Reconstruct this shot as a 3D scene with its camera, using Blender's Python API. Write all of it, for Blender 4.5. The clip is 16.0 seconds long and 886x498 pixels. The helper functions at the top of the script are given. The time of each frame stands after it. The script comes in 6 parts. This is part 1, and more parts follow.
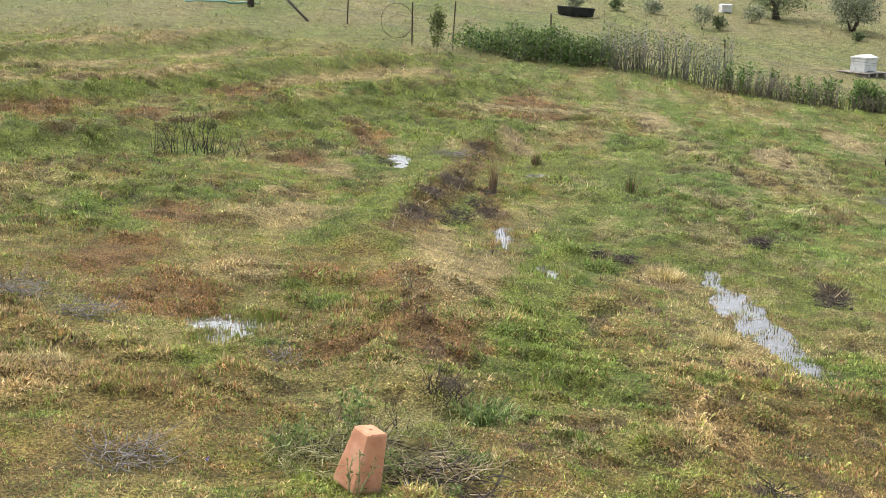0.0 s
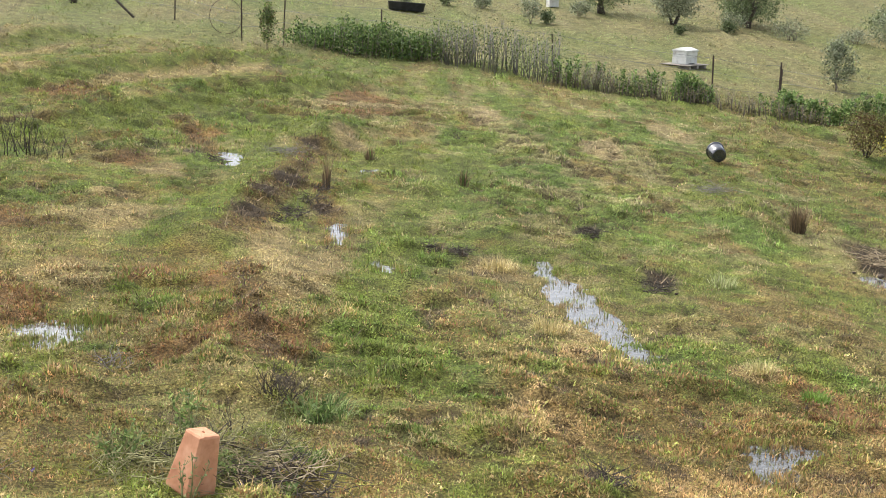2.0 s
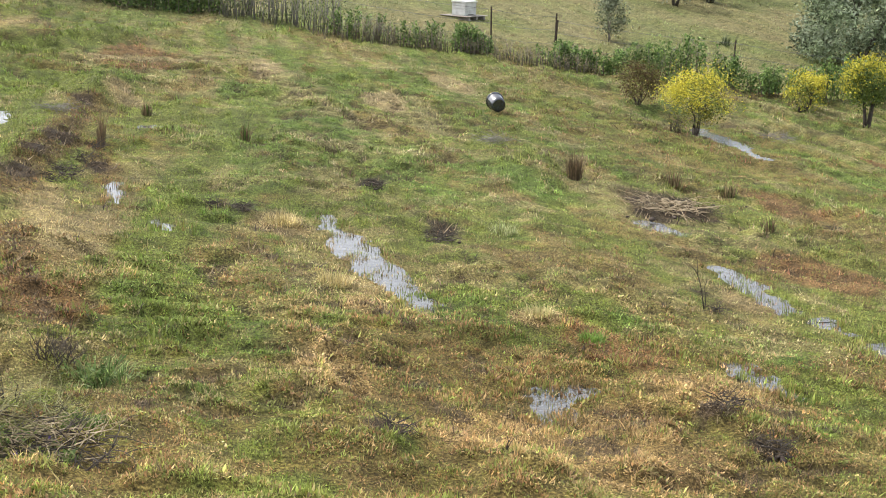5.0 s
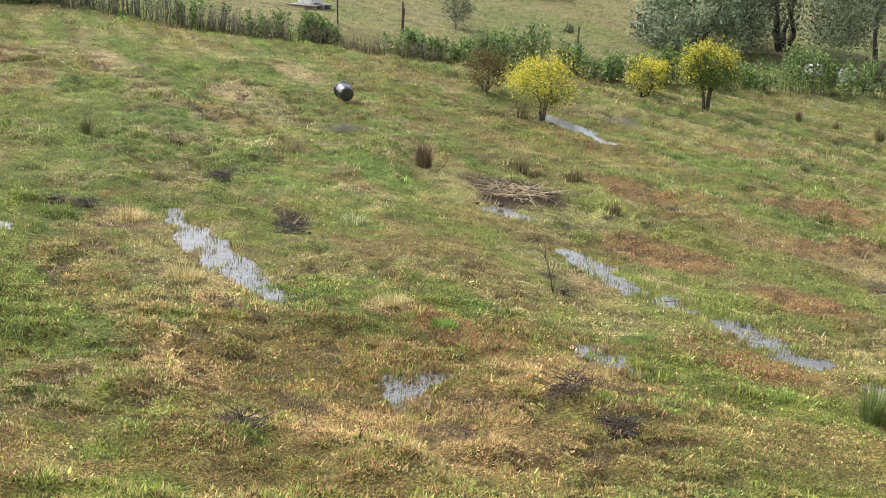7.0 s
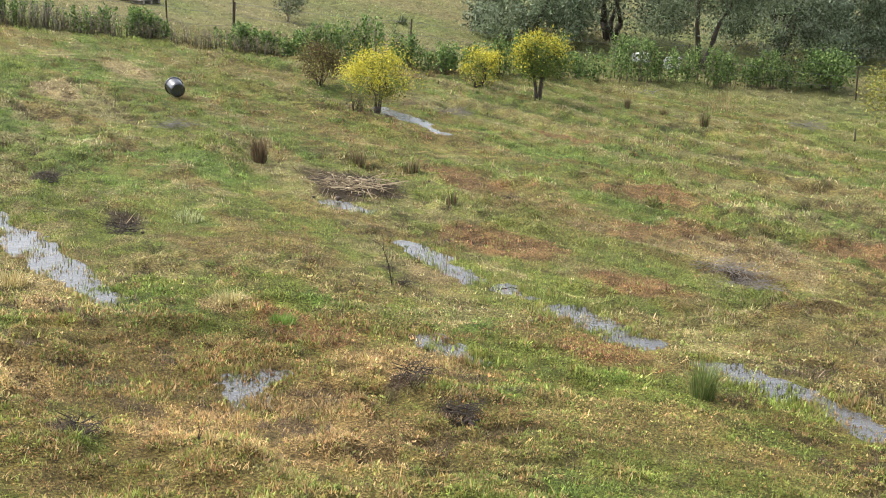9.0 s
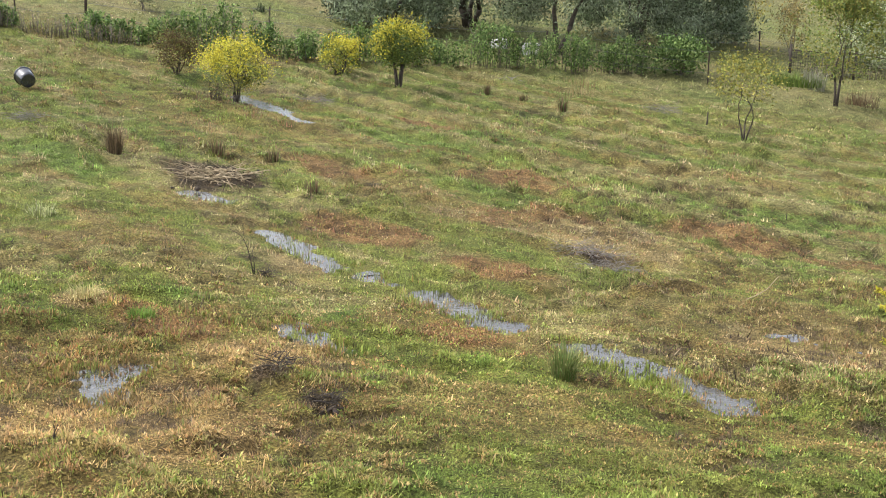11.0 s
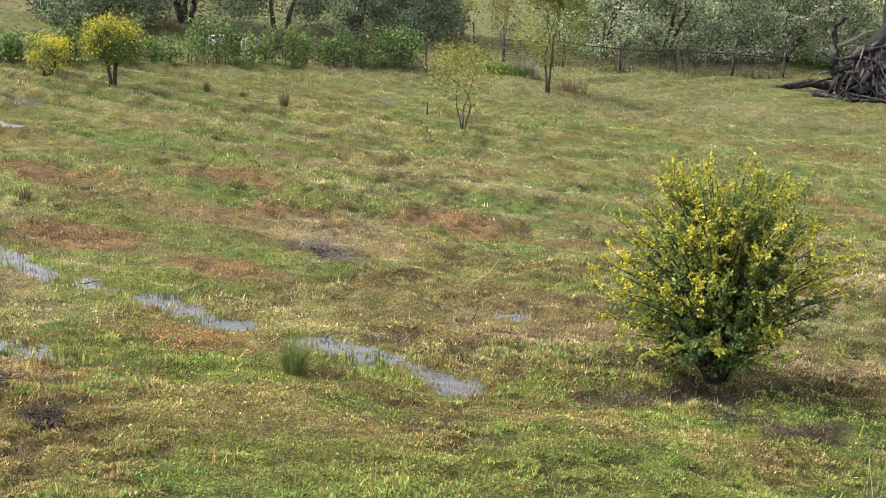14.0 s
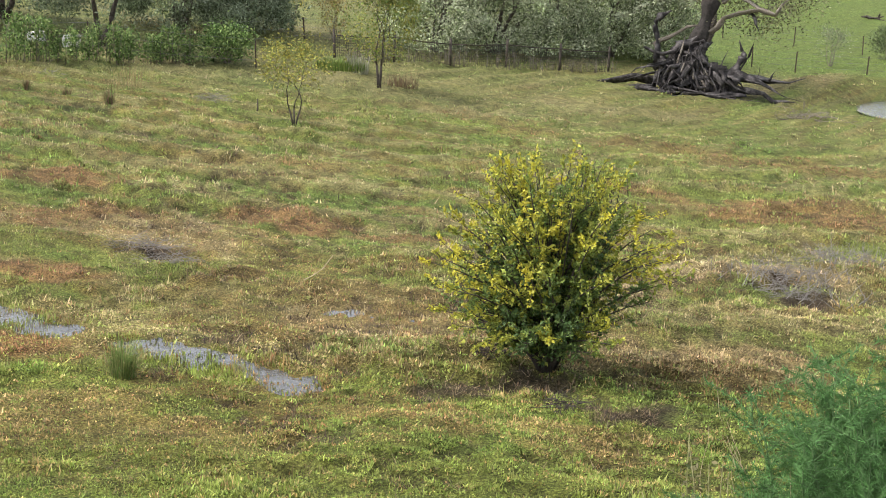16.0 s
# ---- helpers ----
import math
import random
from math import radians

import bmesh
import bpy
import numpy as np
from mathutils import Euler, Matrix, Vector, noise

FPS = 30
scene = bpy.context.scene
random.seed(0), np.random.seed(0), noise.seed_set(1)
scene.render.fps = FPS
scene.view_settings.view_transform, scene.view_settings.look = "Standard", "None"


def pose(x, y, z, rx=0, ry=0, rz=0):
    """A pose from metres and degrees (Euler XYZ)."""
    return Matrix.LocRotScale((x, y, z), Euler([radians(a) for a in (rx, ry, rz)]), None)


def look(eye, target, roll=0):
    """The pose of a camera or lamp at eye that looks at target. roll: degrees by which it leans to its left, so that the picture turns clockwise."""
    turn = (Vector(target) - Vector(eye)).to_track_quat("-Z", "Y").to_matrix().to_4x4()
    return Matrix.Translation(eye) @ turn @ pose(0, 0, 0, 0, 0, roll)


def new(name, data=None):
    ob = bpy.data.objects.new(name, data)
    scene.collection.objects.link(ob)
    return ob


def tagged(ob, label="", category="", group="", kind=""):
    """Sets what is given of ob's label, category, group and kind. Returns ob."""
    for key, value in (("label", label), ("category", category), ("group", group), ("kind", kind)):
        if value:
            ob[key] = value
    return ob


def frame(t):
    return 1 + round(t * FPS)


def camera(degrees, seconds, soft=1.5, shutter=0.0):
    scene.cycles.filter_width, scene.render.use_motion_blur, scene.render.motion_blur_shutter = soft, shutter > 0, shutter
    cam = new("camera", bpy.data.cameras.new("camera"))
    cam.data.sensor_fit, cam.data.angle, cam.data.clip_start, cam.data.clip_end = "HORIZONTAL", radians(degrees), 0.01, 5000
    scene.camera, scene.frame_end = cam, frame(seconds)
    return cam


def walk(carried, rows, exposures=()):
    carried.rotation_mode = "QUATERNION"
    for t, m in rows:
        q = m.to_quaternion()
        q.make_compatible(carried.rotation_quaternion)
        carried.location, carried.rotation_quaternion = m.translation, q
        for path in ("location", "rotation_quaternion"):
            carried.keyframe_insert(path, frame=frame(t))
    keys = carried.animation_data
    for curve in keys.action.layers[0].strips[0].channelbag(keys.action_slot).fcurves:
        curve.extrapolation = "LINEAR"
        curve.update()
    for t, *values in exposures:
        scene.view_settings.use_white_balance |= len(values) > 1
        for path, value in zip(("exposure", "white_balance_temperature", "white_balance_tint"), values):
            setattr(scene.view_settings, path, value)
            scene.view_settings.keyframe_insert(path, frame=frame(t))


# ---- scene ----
EXPOSURES = [(0.0, 1.40), (16.0, 1.37)]
# camera: a hand-held pan from a bank above a wet paddock
cam = camera(38.52, 16.0, soft=0.72)
PATH = [
    (0.0, 0.0000, 0.0000, 3.0000, 78.843, -2.842, -0.170),
    (0.5, 0.0144, -0.0003, 3.0007, 78.904, -2.792, -2.362),
    (1.0, 0.0308, -0.0013, 3.0014, 78.999, -2.821, -4.840),
    (1.5, 0.0425, -0.0025, 3.0018, 79.068, -2.682, -6.640),
    (2.0, 0.0490, -0.0032, 3.0021, 78.996, -2.723, -7.618),
    (2.5, 0.0539, -0.0039, 3.0022, 78.889, -2.712, -8.366),
    (3.0, 0.0616, -0.0051, 3.0025, 78.752, -2.702, -9.549),
    (3.5, 0.0763, -0.0078, 3.0029, 78.303, -2.860, -11.786),
    (4.0, 0.0882, -0.0104, 3.0032, 77.713, -2.971, -13.623),
    (4.2, 0.0932, -0.0116, 3.0033, 77.552, -2.982, -14.410),
    (6.5, 0.1416, -0.0271, 3.0038, 77.345, -2.800, -22.155),
    (7.0, 0.1531, -0.0318, 3.0038, 77.191, -2.827, -24.032),
    (7.5, 0.1647, -0.0371, 3.0038, 77.299, -2.665, -25.993),
    (8.0, 0.1747, -0.0419, 3.0037, 77.469, -2.477, -27.703),
    (8.5, 0.1864, -0.0481, 3.0035, 77.460, -2.374, -29.716),
    (8.7, 0.1907, -0.0505, 3.0035, 77.359, -2.439, -30.463),
    (10.8, 0.2251, -0.0724, 3.0026, 76.889, -2.520, -36.651),
    (11.0, 0.2302, -0.0761, 3.0024, 76.924, -2.619, -37.594),
    (11.5, 0.2402, -0.0837, 3.0020, 76.983, -2.620, -39.495),
    (12.0, 0.2512, -0.0927, 3.0014, 77.080, -2.573, -41.640),
    (12.5, 0.2621, -0.1023, 3.0008, 77.117, -2.444, -43.866),
    (13.0, 0.2739, -0.1136, 3.0001, 77.153, -2.307, -46.374),
    (13.5, 0.2824, -0.1223, 2.9994, 77.174, -2.109, -48.241),
    (14.0, 0.2904, -0.1310, 2.9988, 77.193, -2.186, -50.024),
    (14.5, 0.2995, -0.1416, 2.9980, 77.187, -2.391, -52.104),
    (15.0, 0.3069, -0.1510, 2.9972, 77.216, -2.406, -53.918),
    (15.5, 0.3157, -0.1628, 2.9963, 77.259, -2.595, -56.115),
    (16.0, 0.3209, -0.1702, 2.9956, 77.314, -2.467, -57.505),
]
walk(cam, [(t, pose(x, y, z, rx, ry, rz)) for t, x, y, z, rx, ry, rz in PATH], EXPOSURES)

# ---- light: bright overcast sky with a veiled sun ----
SUN_ELEV, SUN_AZ = 50.0, 42.0      # degrees; azimuth to the left of straight ahead
world = bpy.data.worlds.new("overcast_sky")
scene.world = world
world.use_nodes = True
wn = world.node_tree.nodes
sky = wn.new("ShaderNodeTexSky")
sky.sky_type = "NISHITA"
sky.sun_disc = False
sky.sun_elevation = radians(SUN_ELEV)
sky.sun_rotation = radians(-SUN_AZ)
sky.air_density, sky.dust_density, sky.ozone_density = 1.0, 3.0, 1.0
grey = wn.new("ShaderNodeHueSaturation")
grey.inputs["Saturation"].default_value = 0.35
world.node_tree.links.new(sky.outputs[0], grey.inputs["Color"])
world.node_tree.links.new(grey.outputs[0], wn["Background"].inputs[0])
wn["Background"].inputs[1].default_value = 0.15
sun = new("sun", bpy.data.lights.new("sun", "SUN"))
sun.data.energy, sun.data.angle, sun.data.color = 1.25, radians(20), (1.0, 0.94, 0.84)
sx, sy = -math.sin(radians(SUN_AZ)), math.cos(radians(SUN_AZ))
sun.matrix_world = look((60 * sx, 60 * sy, 60 * math.tan(radians(SUN_ELEV))), (0, 0, 0))


# ---- number tools ----
rng = np.random.default_rng(7)


def lattice(ix, iy, seed):
    n = (ix.astype(np.int64) * 374761393 + iy.astype(np.int64) * 668265263 + seed * 974711) & 0xFFFFFFFF
    n = ((n ^ (n >> 13)) * 1274126177) & 0xFFFFFFFF
    return ((n ^ (n >> 16)) & 0xFFFF) / 65535.0


def soft_noise(x, y, size, seed):
    """Smooth noise from 0 to 1, with cells of that size in metres."""
    u, v = x / size, y / size
    i, j = np.floor(u), np.floor(v)
    a, b = u - i, v - j
    a, b = a * a * (3 - 2 * a), b * b * (3 - 2 * b)
    return ((lattice(i, j, seed) * (1 - a) + lattice(i + 1, j, seed) * a) * (1 - b)
            + (lattice(i, j + 1, seed) * (1 - a) + lattice(i + 1, j + 1, seed) * a) * b)


def cloud(x, y, size, seed, octaves=3):
    total, weight = 0.0, 0.0
    for k in range(octaves):
        total = total + soft_noise(x, y, size / 2 ** k, seed + 31 * k) * 0.55 ** k
        weight += 0.55 ** k
    return total / weight


def smooth(a, b, v):
    t = np.clip((v - a) / (b - a), 0, 1)
    return t * t * (3 - 2 * t)


def near_line(x, y, pts):
    """Distance from each place to a polyline of (x, y) points."""
    best = np.full(np.shape(x), 1e9)
    for (x0, y0), (x1, y1) in zip(pts, pts[1:]):
        dx, dy = x1 - x0, y1 - y0
        t = np.clip(((x - x0) * dx + (y - y0) * dy) / (dx * dx + dy * dy + 1e-9), 0, 1)
        best = np.minimum(best, np.hypot(x - x0 - t * dx, y - y0 - t * dy))
    return best


# ---- lie of the land ----
LAND = [0.0202, -1.0573, -0.8484, 0.1797, 0.2423, 0.7311, 2.0091]
BANKS = [
    ([(-9.5, 14.5), (-6.2, 18.1), (-4.9, 20.0), (-3.4, 22.0), (-2.4, 24.8), (-0.9, 27.0), (1.6, 28.8)], 0.34, 0.55),
    ([(-10.0, 18.5), (-7.0, 22.0), (-5.4, 25.4), (-3.6, 28.6), (-1.2, 31.2)], 0.40, 0.60),
    ([(-13.0, 23.0), (-9.2, 26.2), (-7.2, 30.6), (-5.2, 34.2)], 0.40, 0.70),
    ([(-0.75, 14.6), (-0.1, 16.6), (0.15, 18.8), (0.5, 21.0), (1.5, 24.2)], 0.26, 0.42),
    ([(-0.2, 9.2), (0.0, 11.2), (0.2, 13.4), (0.5, 15.2)], 0.18, 0.45),
    ([(2.3, 9.6), (2.6, 12.6), (2.75, 14.8), (3.4, 18.0), (5.2, 22.5)], 0.14, 0.45),
    ([(5.2, 8.2), (5.6, 11.4), (6.2, 15.0), (7.8, 20.4)], 0.13, 0.55),
]
# puddles: the two ends of each pool and its half width
POOLS = [
    [(-0.50, 20.60, -0.46, 19.60, 0.17)], [(-1.80, 10.55, -1.40, 10.60, 0.22), (-1.68, 10.05, -1.56, 10.2, 0.20)],
    [(0.97, 16.30, 0.92, 15.15, 0.13)], [(3.40, 15.05, 3.42, 14.20, 0.13), (3.38, 13.80, 3.47, 12.60, 0.24), (3.52, 12.30, 3.60, 11.35, 0.18)],
    [(3.76, 8.72, 4.14, 8.70, 0.17), (3.68, 8.22, 3.82, 8.50, 0.19)],
    [(13.05, 23.30, 12.92, 22.20, 0.20), (12.92, 22.20, 12.84, 21.30, 0.18), (12.80, 21.10, 12.60, 20.10, 0.15)],
    [(8.08, 15.55, 8.20, 14.95, 0.16)], [(8.00, 13.30, 7.95, 11.65, 0.20)],
    [(8.08, 11.20, 8.15, 10.65, 0.12), (8.20, 10.35, 8.25, 9.05, 0.23), (8.45, 8.15, 8.56, 7.35, 0.25), (8.58, 7.15, 8.57, 6.40, 0.19)],
    [(6.06, 9.65, 6.18, 8.78, 0.12)], [(11.25, 8.02, 11.34, 7.80, 0.11), (11.45, 7.60, 11.56, 7.25, 0.13)], [(1.35, 14.20, 1.42, 13.80, 0.10)], [(1.70, 20.10, 1.80, 20.3, 0.13)],
]
# torn edges of the old lanes, each with its half width
TORN_LANES = [([(-7.1, 20.9), (-6.5, 21.2)], 0.26), ([(-5.5, 18.7), (-5.2, 18.8)], 0.14), ([(-4.8, 20.1), (-4.1, 20.8), (-3.5, 21.4)], 0.16), ([(-4.3, 25.2), (-3.5, 26.1)], 0.25), ([(-3.1, 30.7), (-2.1, 31.9)], 0.25),
              ([(-2.3, 19.2), (-1.95, 19.9)], 0.20), ([(-1.5, 23.3), (-1.2, 22.0), (-0.8, 20.5)], 0.20), ([(0.9, 21.6), (0.55, 19.5), (0.3, 18.0), (-0.07, 16.7), (-0.4, 14.9)], 0.24),
              ([(-0.3, 13.6), (-0.05, 11.1), (0.19, 9.7)], 0.16), ([(0.75, 18.2), (0.93, 17.0), (0.82, 16.2)], 0.14), ([(-3.3, 14.9), (-2.2, 14.8)], 0.16),
              ([(28.9, 17.7), (28.8, 16.1), (28.2, 14.5)], 0.35), ([(29.5, 13.0), (29.3, 11.6)], 0.3), ([(11.5, 11.5), (11.6, 10.9), (12.0, 10.8)], 0.2), ([(10.75, 9.6), (11.85, 9.7)], 0.16), ([(21.8, 19.9), (22.2, 18.7)], 0.22)]
POND = (48.5, 6.45, 5.6, 4.7)


def across(x, y):
    """Grows across the old plough ridges, which bend with the slope."""
    return x + 0.05 * np.maximum(x - 6, -3) * (y - 15)


def along(x, y):
    return y - 0.4 * np.maximum(x - 10, 0)


def land(x, y):
    """The smooth lie of the land."""
    rho = np.hypot(x, y)
    g = 1 / (1 + rho / 60)
    u, v = x * g / 10, y * g / 10
    h = LAND[0] + LAND[1] * u + LAND[2] * v + LAND[3] * u * u + LAND[4] * u * v + LAND[5] * v * v + LAND[6] * np.exp(-rho / 5)
    h = h - 0.75 * np.exp(-(rho / 3.2) ** 2)
    far = 8.0 * np.log1p(np.exp(np.clip((rho - 62) / 8.0, -30, 60)))
    return h + 0.07 * np.minimum(far, 420)


def pool_level(chain):
    """A water level as high as the lower part of the rim allows, with the slight fall of running water: height, slope and the place it holds for."""
    u = np.linspace(0, 1, 9)
    px = np.concatenate([p[0] + (p[2] - p[0]) * u for p in chain])
    py = np.concatenate([p[1] + (p[3] - p[1]) * u for p in chain])
    fall = float(np.clip(np.polyfit(py, land(px, py), 1)[0], -0.03, 0.03)) if np.ptp(py) > 0.5 else 0.0
    middle = float(np.mean(py))
    return float(np.percentile(terrain(px, py) - BASE_SHIFT - fall * (py - middle), 25)) - 0.02, fall, middle


def water_at(level, y):
    return level[0] + level[1] * (np.asarray(y) - level[2])


def pool_reach(x, y, chain):
    """Distance to the pool's edge, less than nought inside."""
    return np.minimum.reduce([near_line(x, y, [(p[0], p[1]), (p[2], p[3])]) - p[4] - 0.03 for p in chain])


POND_LEVEL = -1.36


def pond_reach(x, y):
    return np.hypot((x - POND[0]) / POND[2], (y - POND[1]) / POND[3]) + 0.12 * (cloud(x, y, 2.5, 77) - 0.5)


def ridge(x, y):
    """Low ridges and furrows over the right of the paddock."""
    q = across(x, y) + 0.9 * (cloud(x, y, 4.0, 19) - 0.5)
    size = smooth(11.5, 16, x) * (0.45 + 1.1 * cloud(x, y, 2.5, 23, 2))
    return 0.05 * size * (np.sin(q * 2 * math.pi / 2.3) + 0.35 * np.sin(q * 2 * math.pi / 1.1 + 1.0))


def tussock(x, y):
    return smooth(0.44, 0.68, cloud(x, y, 0.34, 301, 2)) * smooth(0.35, 0.6, cloud(x, y, 1.7, 303, 2))


def pock(x, y):
    """Hoof-pocked hollows a hand or two across."""
    return smooth(0.57, 0.66, cloud(x, y, 0.20, 305, 2)) * smooth(0.42, 0.58, cloud(x, y, 2.3, 307, 2))


def poached(x, y):
    """Tussocks and hollows, rougher where the turf is torn."""
    torn = np.zeros(np.shape(x))
    for pts, half in TORN_LANES:
        torn = np.maximum(torn, 1 - smooth(0.6, 2.2, near_line(x, y, pts) / half))
    return 0.065 * tussock(x, y) - 0.055 * pock(x, y) + 0.16 * torn * (cloud(x, y, 0.26, 309, 2) - 0.5)


def terrain(x, y):
    """The ground's height: the lie of the land, banks, hummocks and hollows."""
    x, y = np.asarray(x, float), np.asarray(y, float)
    rho = np.hypot(x, y)
    h = land(x, y)
    near = 1 - smooth(40, 70, rho)
    wobble = 0.5 * (cloud(x, y, 2.2, 5) - 0.5)
    for pts, tall, wide in BANKS:
        d = near_line(x, y, pts) + wobble
        h = h + 0.62 * tall * np.exp(-(d / wide) ** 2) * (0.7 + 0.6 * cloud(x, y, 1.5, 17, 2)) - tall * 0.2
    h = h + near * (0.13 * (cloud(x, y, 1.6, 2) - 0.5) + 0.10 * (cloud(x, y, 0.42, 3, 3) - 0.5) + poached(x, y))
    h = h + ridge(x, y) * near
    # earth bank round the pond
    r = pond_reach(x, y)
    h = h + 0.55 * np.exp(-((r - 1.55) / 0.32) ** 2) * smooth(0.2, 1.2, (y - POND[1]) / POND[3]) * smooth(44.5, 48, x)
    return h


BASE_SHIFT = float(np.mean(terrain(np.linspace(2, 12, 60), np.linspace(9, 12, 60)) - land(np.linspace(2, 12, 60), np.linspace(9, 12, 60))))
LEVELS = [pool_level(c) for c in POOLS]


def ground(x, y):
    """Final ground height, with the pools let into it."""
    x, y = np.asarray(x, float), np.asarray(y, float)
    h = terrain(x, y) - BASE_SHIFT
    r = pond_reach(x, y)
    h = np.where(r < 1.25, h * smooth(1.0, 1.25, r) + (POND_LEVEL - 0.25) * (1 - smooth(1.0, 1.25, r)), h)
    rim = smooth(1.08, 1.20, r) * (1 - smooth(1.5, 2.2, r))
    h = np.maximum(h, (POND_LEVEL + 0.06) * rim + h * (1 - rim))
    ragged = 0.34 * (cloud(x, y, 0.45, 41) - 0.5) + 0.20 * (cloud(x, y, 0.15, 43, 1) - 0.5)
    for chain, level in zip(POOLS, LEVELS):
        # no hummock stands over the water's rim
        near = (np.abs(x - chain[0][0]) < 6) & (np.abs(y - chain[0][1]) < 6)
        if near.any():
            d = pool_reach(x[near], y[near], chain)
            low = np.minimum(h[near], water_at(level, y[near]) + 0.025 + 0.10 * np.maximum(d, 0))
            h[near] = low + (h[near] - low) * smooth(0.6, 1.4, d)
    for chain, level in zip(POOLS, LEVELS):
        x0, x1 = min(min(p[0], p[2]) for p in chain) - 2, max(max(p[0], p[2]) for p in chain) + 2
        y0, y1 = min(min(p[1], p[3]) for p in chain) - 2, max(max(p[1], p[3]) for p in chain) + 2
        near = (x > x0) & (x < x1) & (y > y0) & (y < y1)
        if not near.any():
            continue
        d = pool_reach(x[near], y[near], chain) + ragged[near]
        m = 1 - smooth(-0.06, 0.34, d)
        wet = water_at(level, y[near])
        g = h[near] * (1 - m) + (wet - 0.022 + 0.024 * smooth(-0.3, 0.05, d)) * m
        # a low lip holds the water on the downhill side
        lip = wet + 0.015 - 0.22 * np.maximum(0, d - 0.20)
        h[near] = np.where(d > 0, np.maximum(g, lip), g)
    return h


def ground_at(x, y):
    return float(ground(np.array([x]), np.array([y]))[0])


# ---- cover: how straw, rust, bare mud and lush green lie on the ground ----
STRAW = [(50, 14.6, 1.6), (54.5, 15, 1.6), (47.5, 14, 1.2), (0.4, 13.6, 0.42), (0.2, 12.3, 0.3), (-1.8, 15.6, 0.34), (-1.9, 12.7, 0.37), (2.8, 14.4, 0.28), (3, 11.2, 0.17),
        (3.1, 11.8, 0.15), (-2.6, 8.4, 0.3), (-1.5, 18.8, 0.25), (-5.8, 31.3, 0.9), (-8, 27.7, 0.95), (4.5, 26.2, 0.44),
        (2.2, 8.8, 0.27), (6.4, 23.4, 0.4), (2.8, 14.5, 0.25), (3, 11.2, 0.14), (4.6, 10.8, 0.14), (5.3, 8.7, 0.3),
        (3.9, 7, 0.28), (3, 7.6, 0.28), (8.5, 25.8, 0.51), (12.7, 12.4, 0.59), (11.2, 7.9, 0.3), (11.3, 7.6, 0.26),
        (4.1, 8, 0.22), (7.5, 11.9, 0.2), (11.8, 5, 0.37), (11.1, 7.5, 0.45), (12.3, 11.3, 0.4), (12.4, 3.9, 0.44),
        (29.3, 17.3, 0.64)]
RUST = [(-2.4, 11.5, 0.45), (-3.2, 12.9, 0.38), (-0.2, 12.8, 0.28), (0.1, 10.4, 0.3), (-0.2, 10.8, 0.21), (-1, 21.9, 0.26),
        (-2, 19.4, 0.26), (2.1, 26.3, 0.56), (-3.1, 15.1, 0.33), (-6.6, 21.5, 0.48), (-3.8, 25.1, 0.42), (-5, 22, 0.32),
        (-1.1, 12.9, 0.25), (-0.6, 10, 0.2), (5, 9.7, 0.24), (2, 27, 0.45), (8.4, 26.3, 0.39), (4.9, 10.2, 0.17),
        (5, 9.6, 0.18), (7.5, 8.8, 0.2), (9.3, 13.1, 0.38), (15.4, 20.1, 0.36), (11.9, 13.4, 0.3), (7.6, 8.9, 0.23),
        (9.3, 13, 0.38), (13.9, 15.2, 0.34), (11, 16.7, 0.38), (14.8, 11.6, 0.45), (14.2, 15.6, 0.3), (23.6, 6.8, 0.81),
        (23.9, 5.5, 0.58), (9.8, 11, 0.28)]
MUD = [(9.2, 16.5, 0.35), (-0.2, 16.1, 0.21), (-0, 17.3, 0.21), (0.3, 18.4, 0.22), (0.8, 21.4, 0.25), (0.8, 17, 0.15), (-1.1, 20.3, 0.17),
        (2.4, 15.1, 0.15), (2.1, 15, 0.12), (0.7, 7.8, 0.12), (4.8, 14.4, 0.25), (0.2, 9, 0.12), (9.1, 16.2, 0.4),
        (8.4, 15.8, 0.3), (4.5, 16.8, 0.18), (4.8, 14.5, 0.26), (5.1, 7.4, 0.13), (5, 8.1, 0.12), (2.2, 7.4, 0.12),
        (7.1, 12, 0.12), (7.1, 12.1, 0.12), (9.8, 3.7, 0.23), (16.5, 4.2, 0.36), (16.8, 4.9, 0.37), (9.4, 5.2, 0.26),
        (10, 4.9, 0.22), (21.9, 18.9, 0.48), (41, 11.8, 0.7), (11.6, 11.1, 0.31)]
LUSH = [(-4.4, 14.4, 0.43), (-1.1, 15.5, 0.37), (1.7, 9.8, 0.29), (1.6, 14.2, 0.48), (2.5, 18.7, 0.54), (1.1, 11.2, 0.27),
        (-0.8, 11.1, 0.16), (-1.8, 6.3, 0.2), (-0.5, 19.3, 0.27), (-1.4, 25.4, 0.36), (-3.8, 19.8, 0.57), (-5.2, 18.2, 0.54),
        (0.8, 28.1, 0.53), (4.5, 20.4, 0.69), (3.7, 23.3, 0.55), (1.6, 9.6, 0.29), (3.8, 10.8, 0.22), (6.9, 17.3, 0.44),
        (1.1, 8.3, 0.21), (1.9, 29.2, 0.55), (5.6, 10.7, 0.15), (6.7, 10.1, 0.24), (3.6, 10.5, 0.22), (1, 8.2, 0.29),
        (5.3, 5.4, 0.34), (6.2, 4.8, 0.35), (7.2, 4, 0.33), (9.8, 6.7, 0.23), (10.9, 8.3, 0.13), (32.6, 10.3, 0.96),
        (29.6, 19.9, 0.84), (16, 18.6, 0.69)]


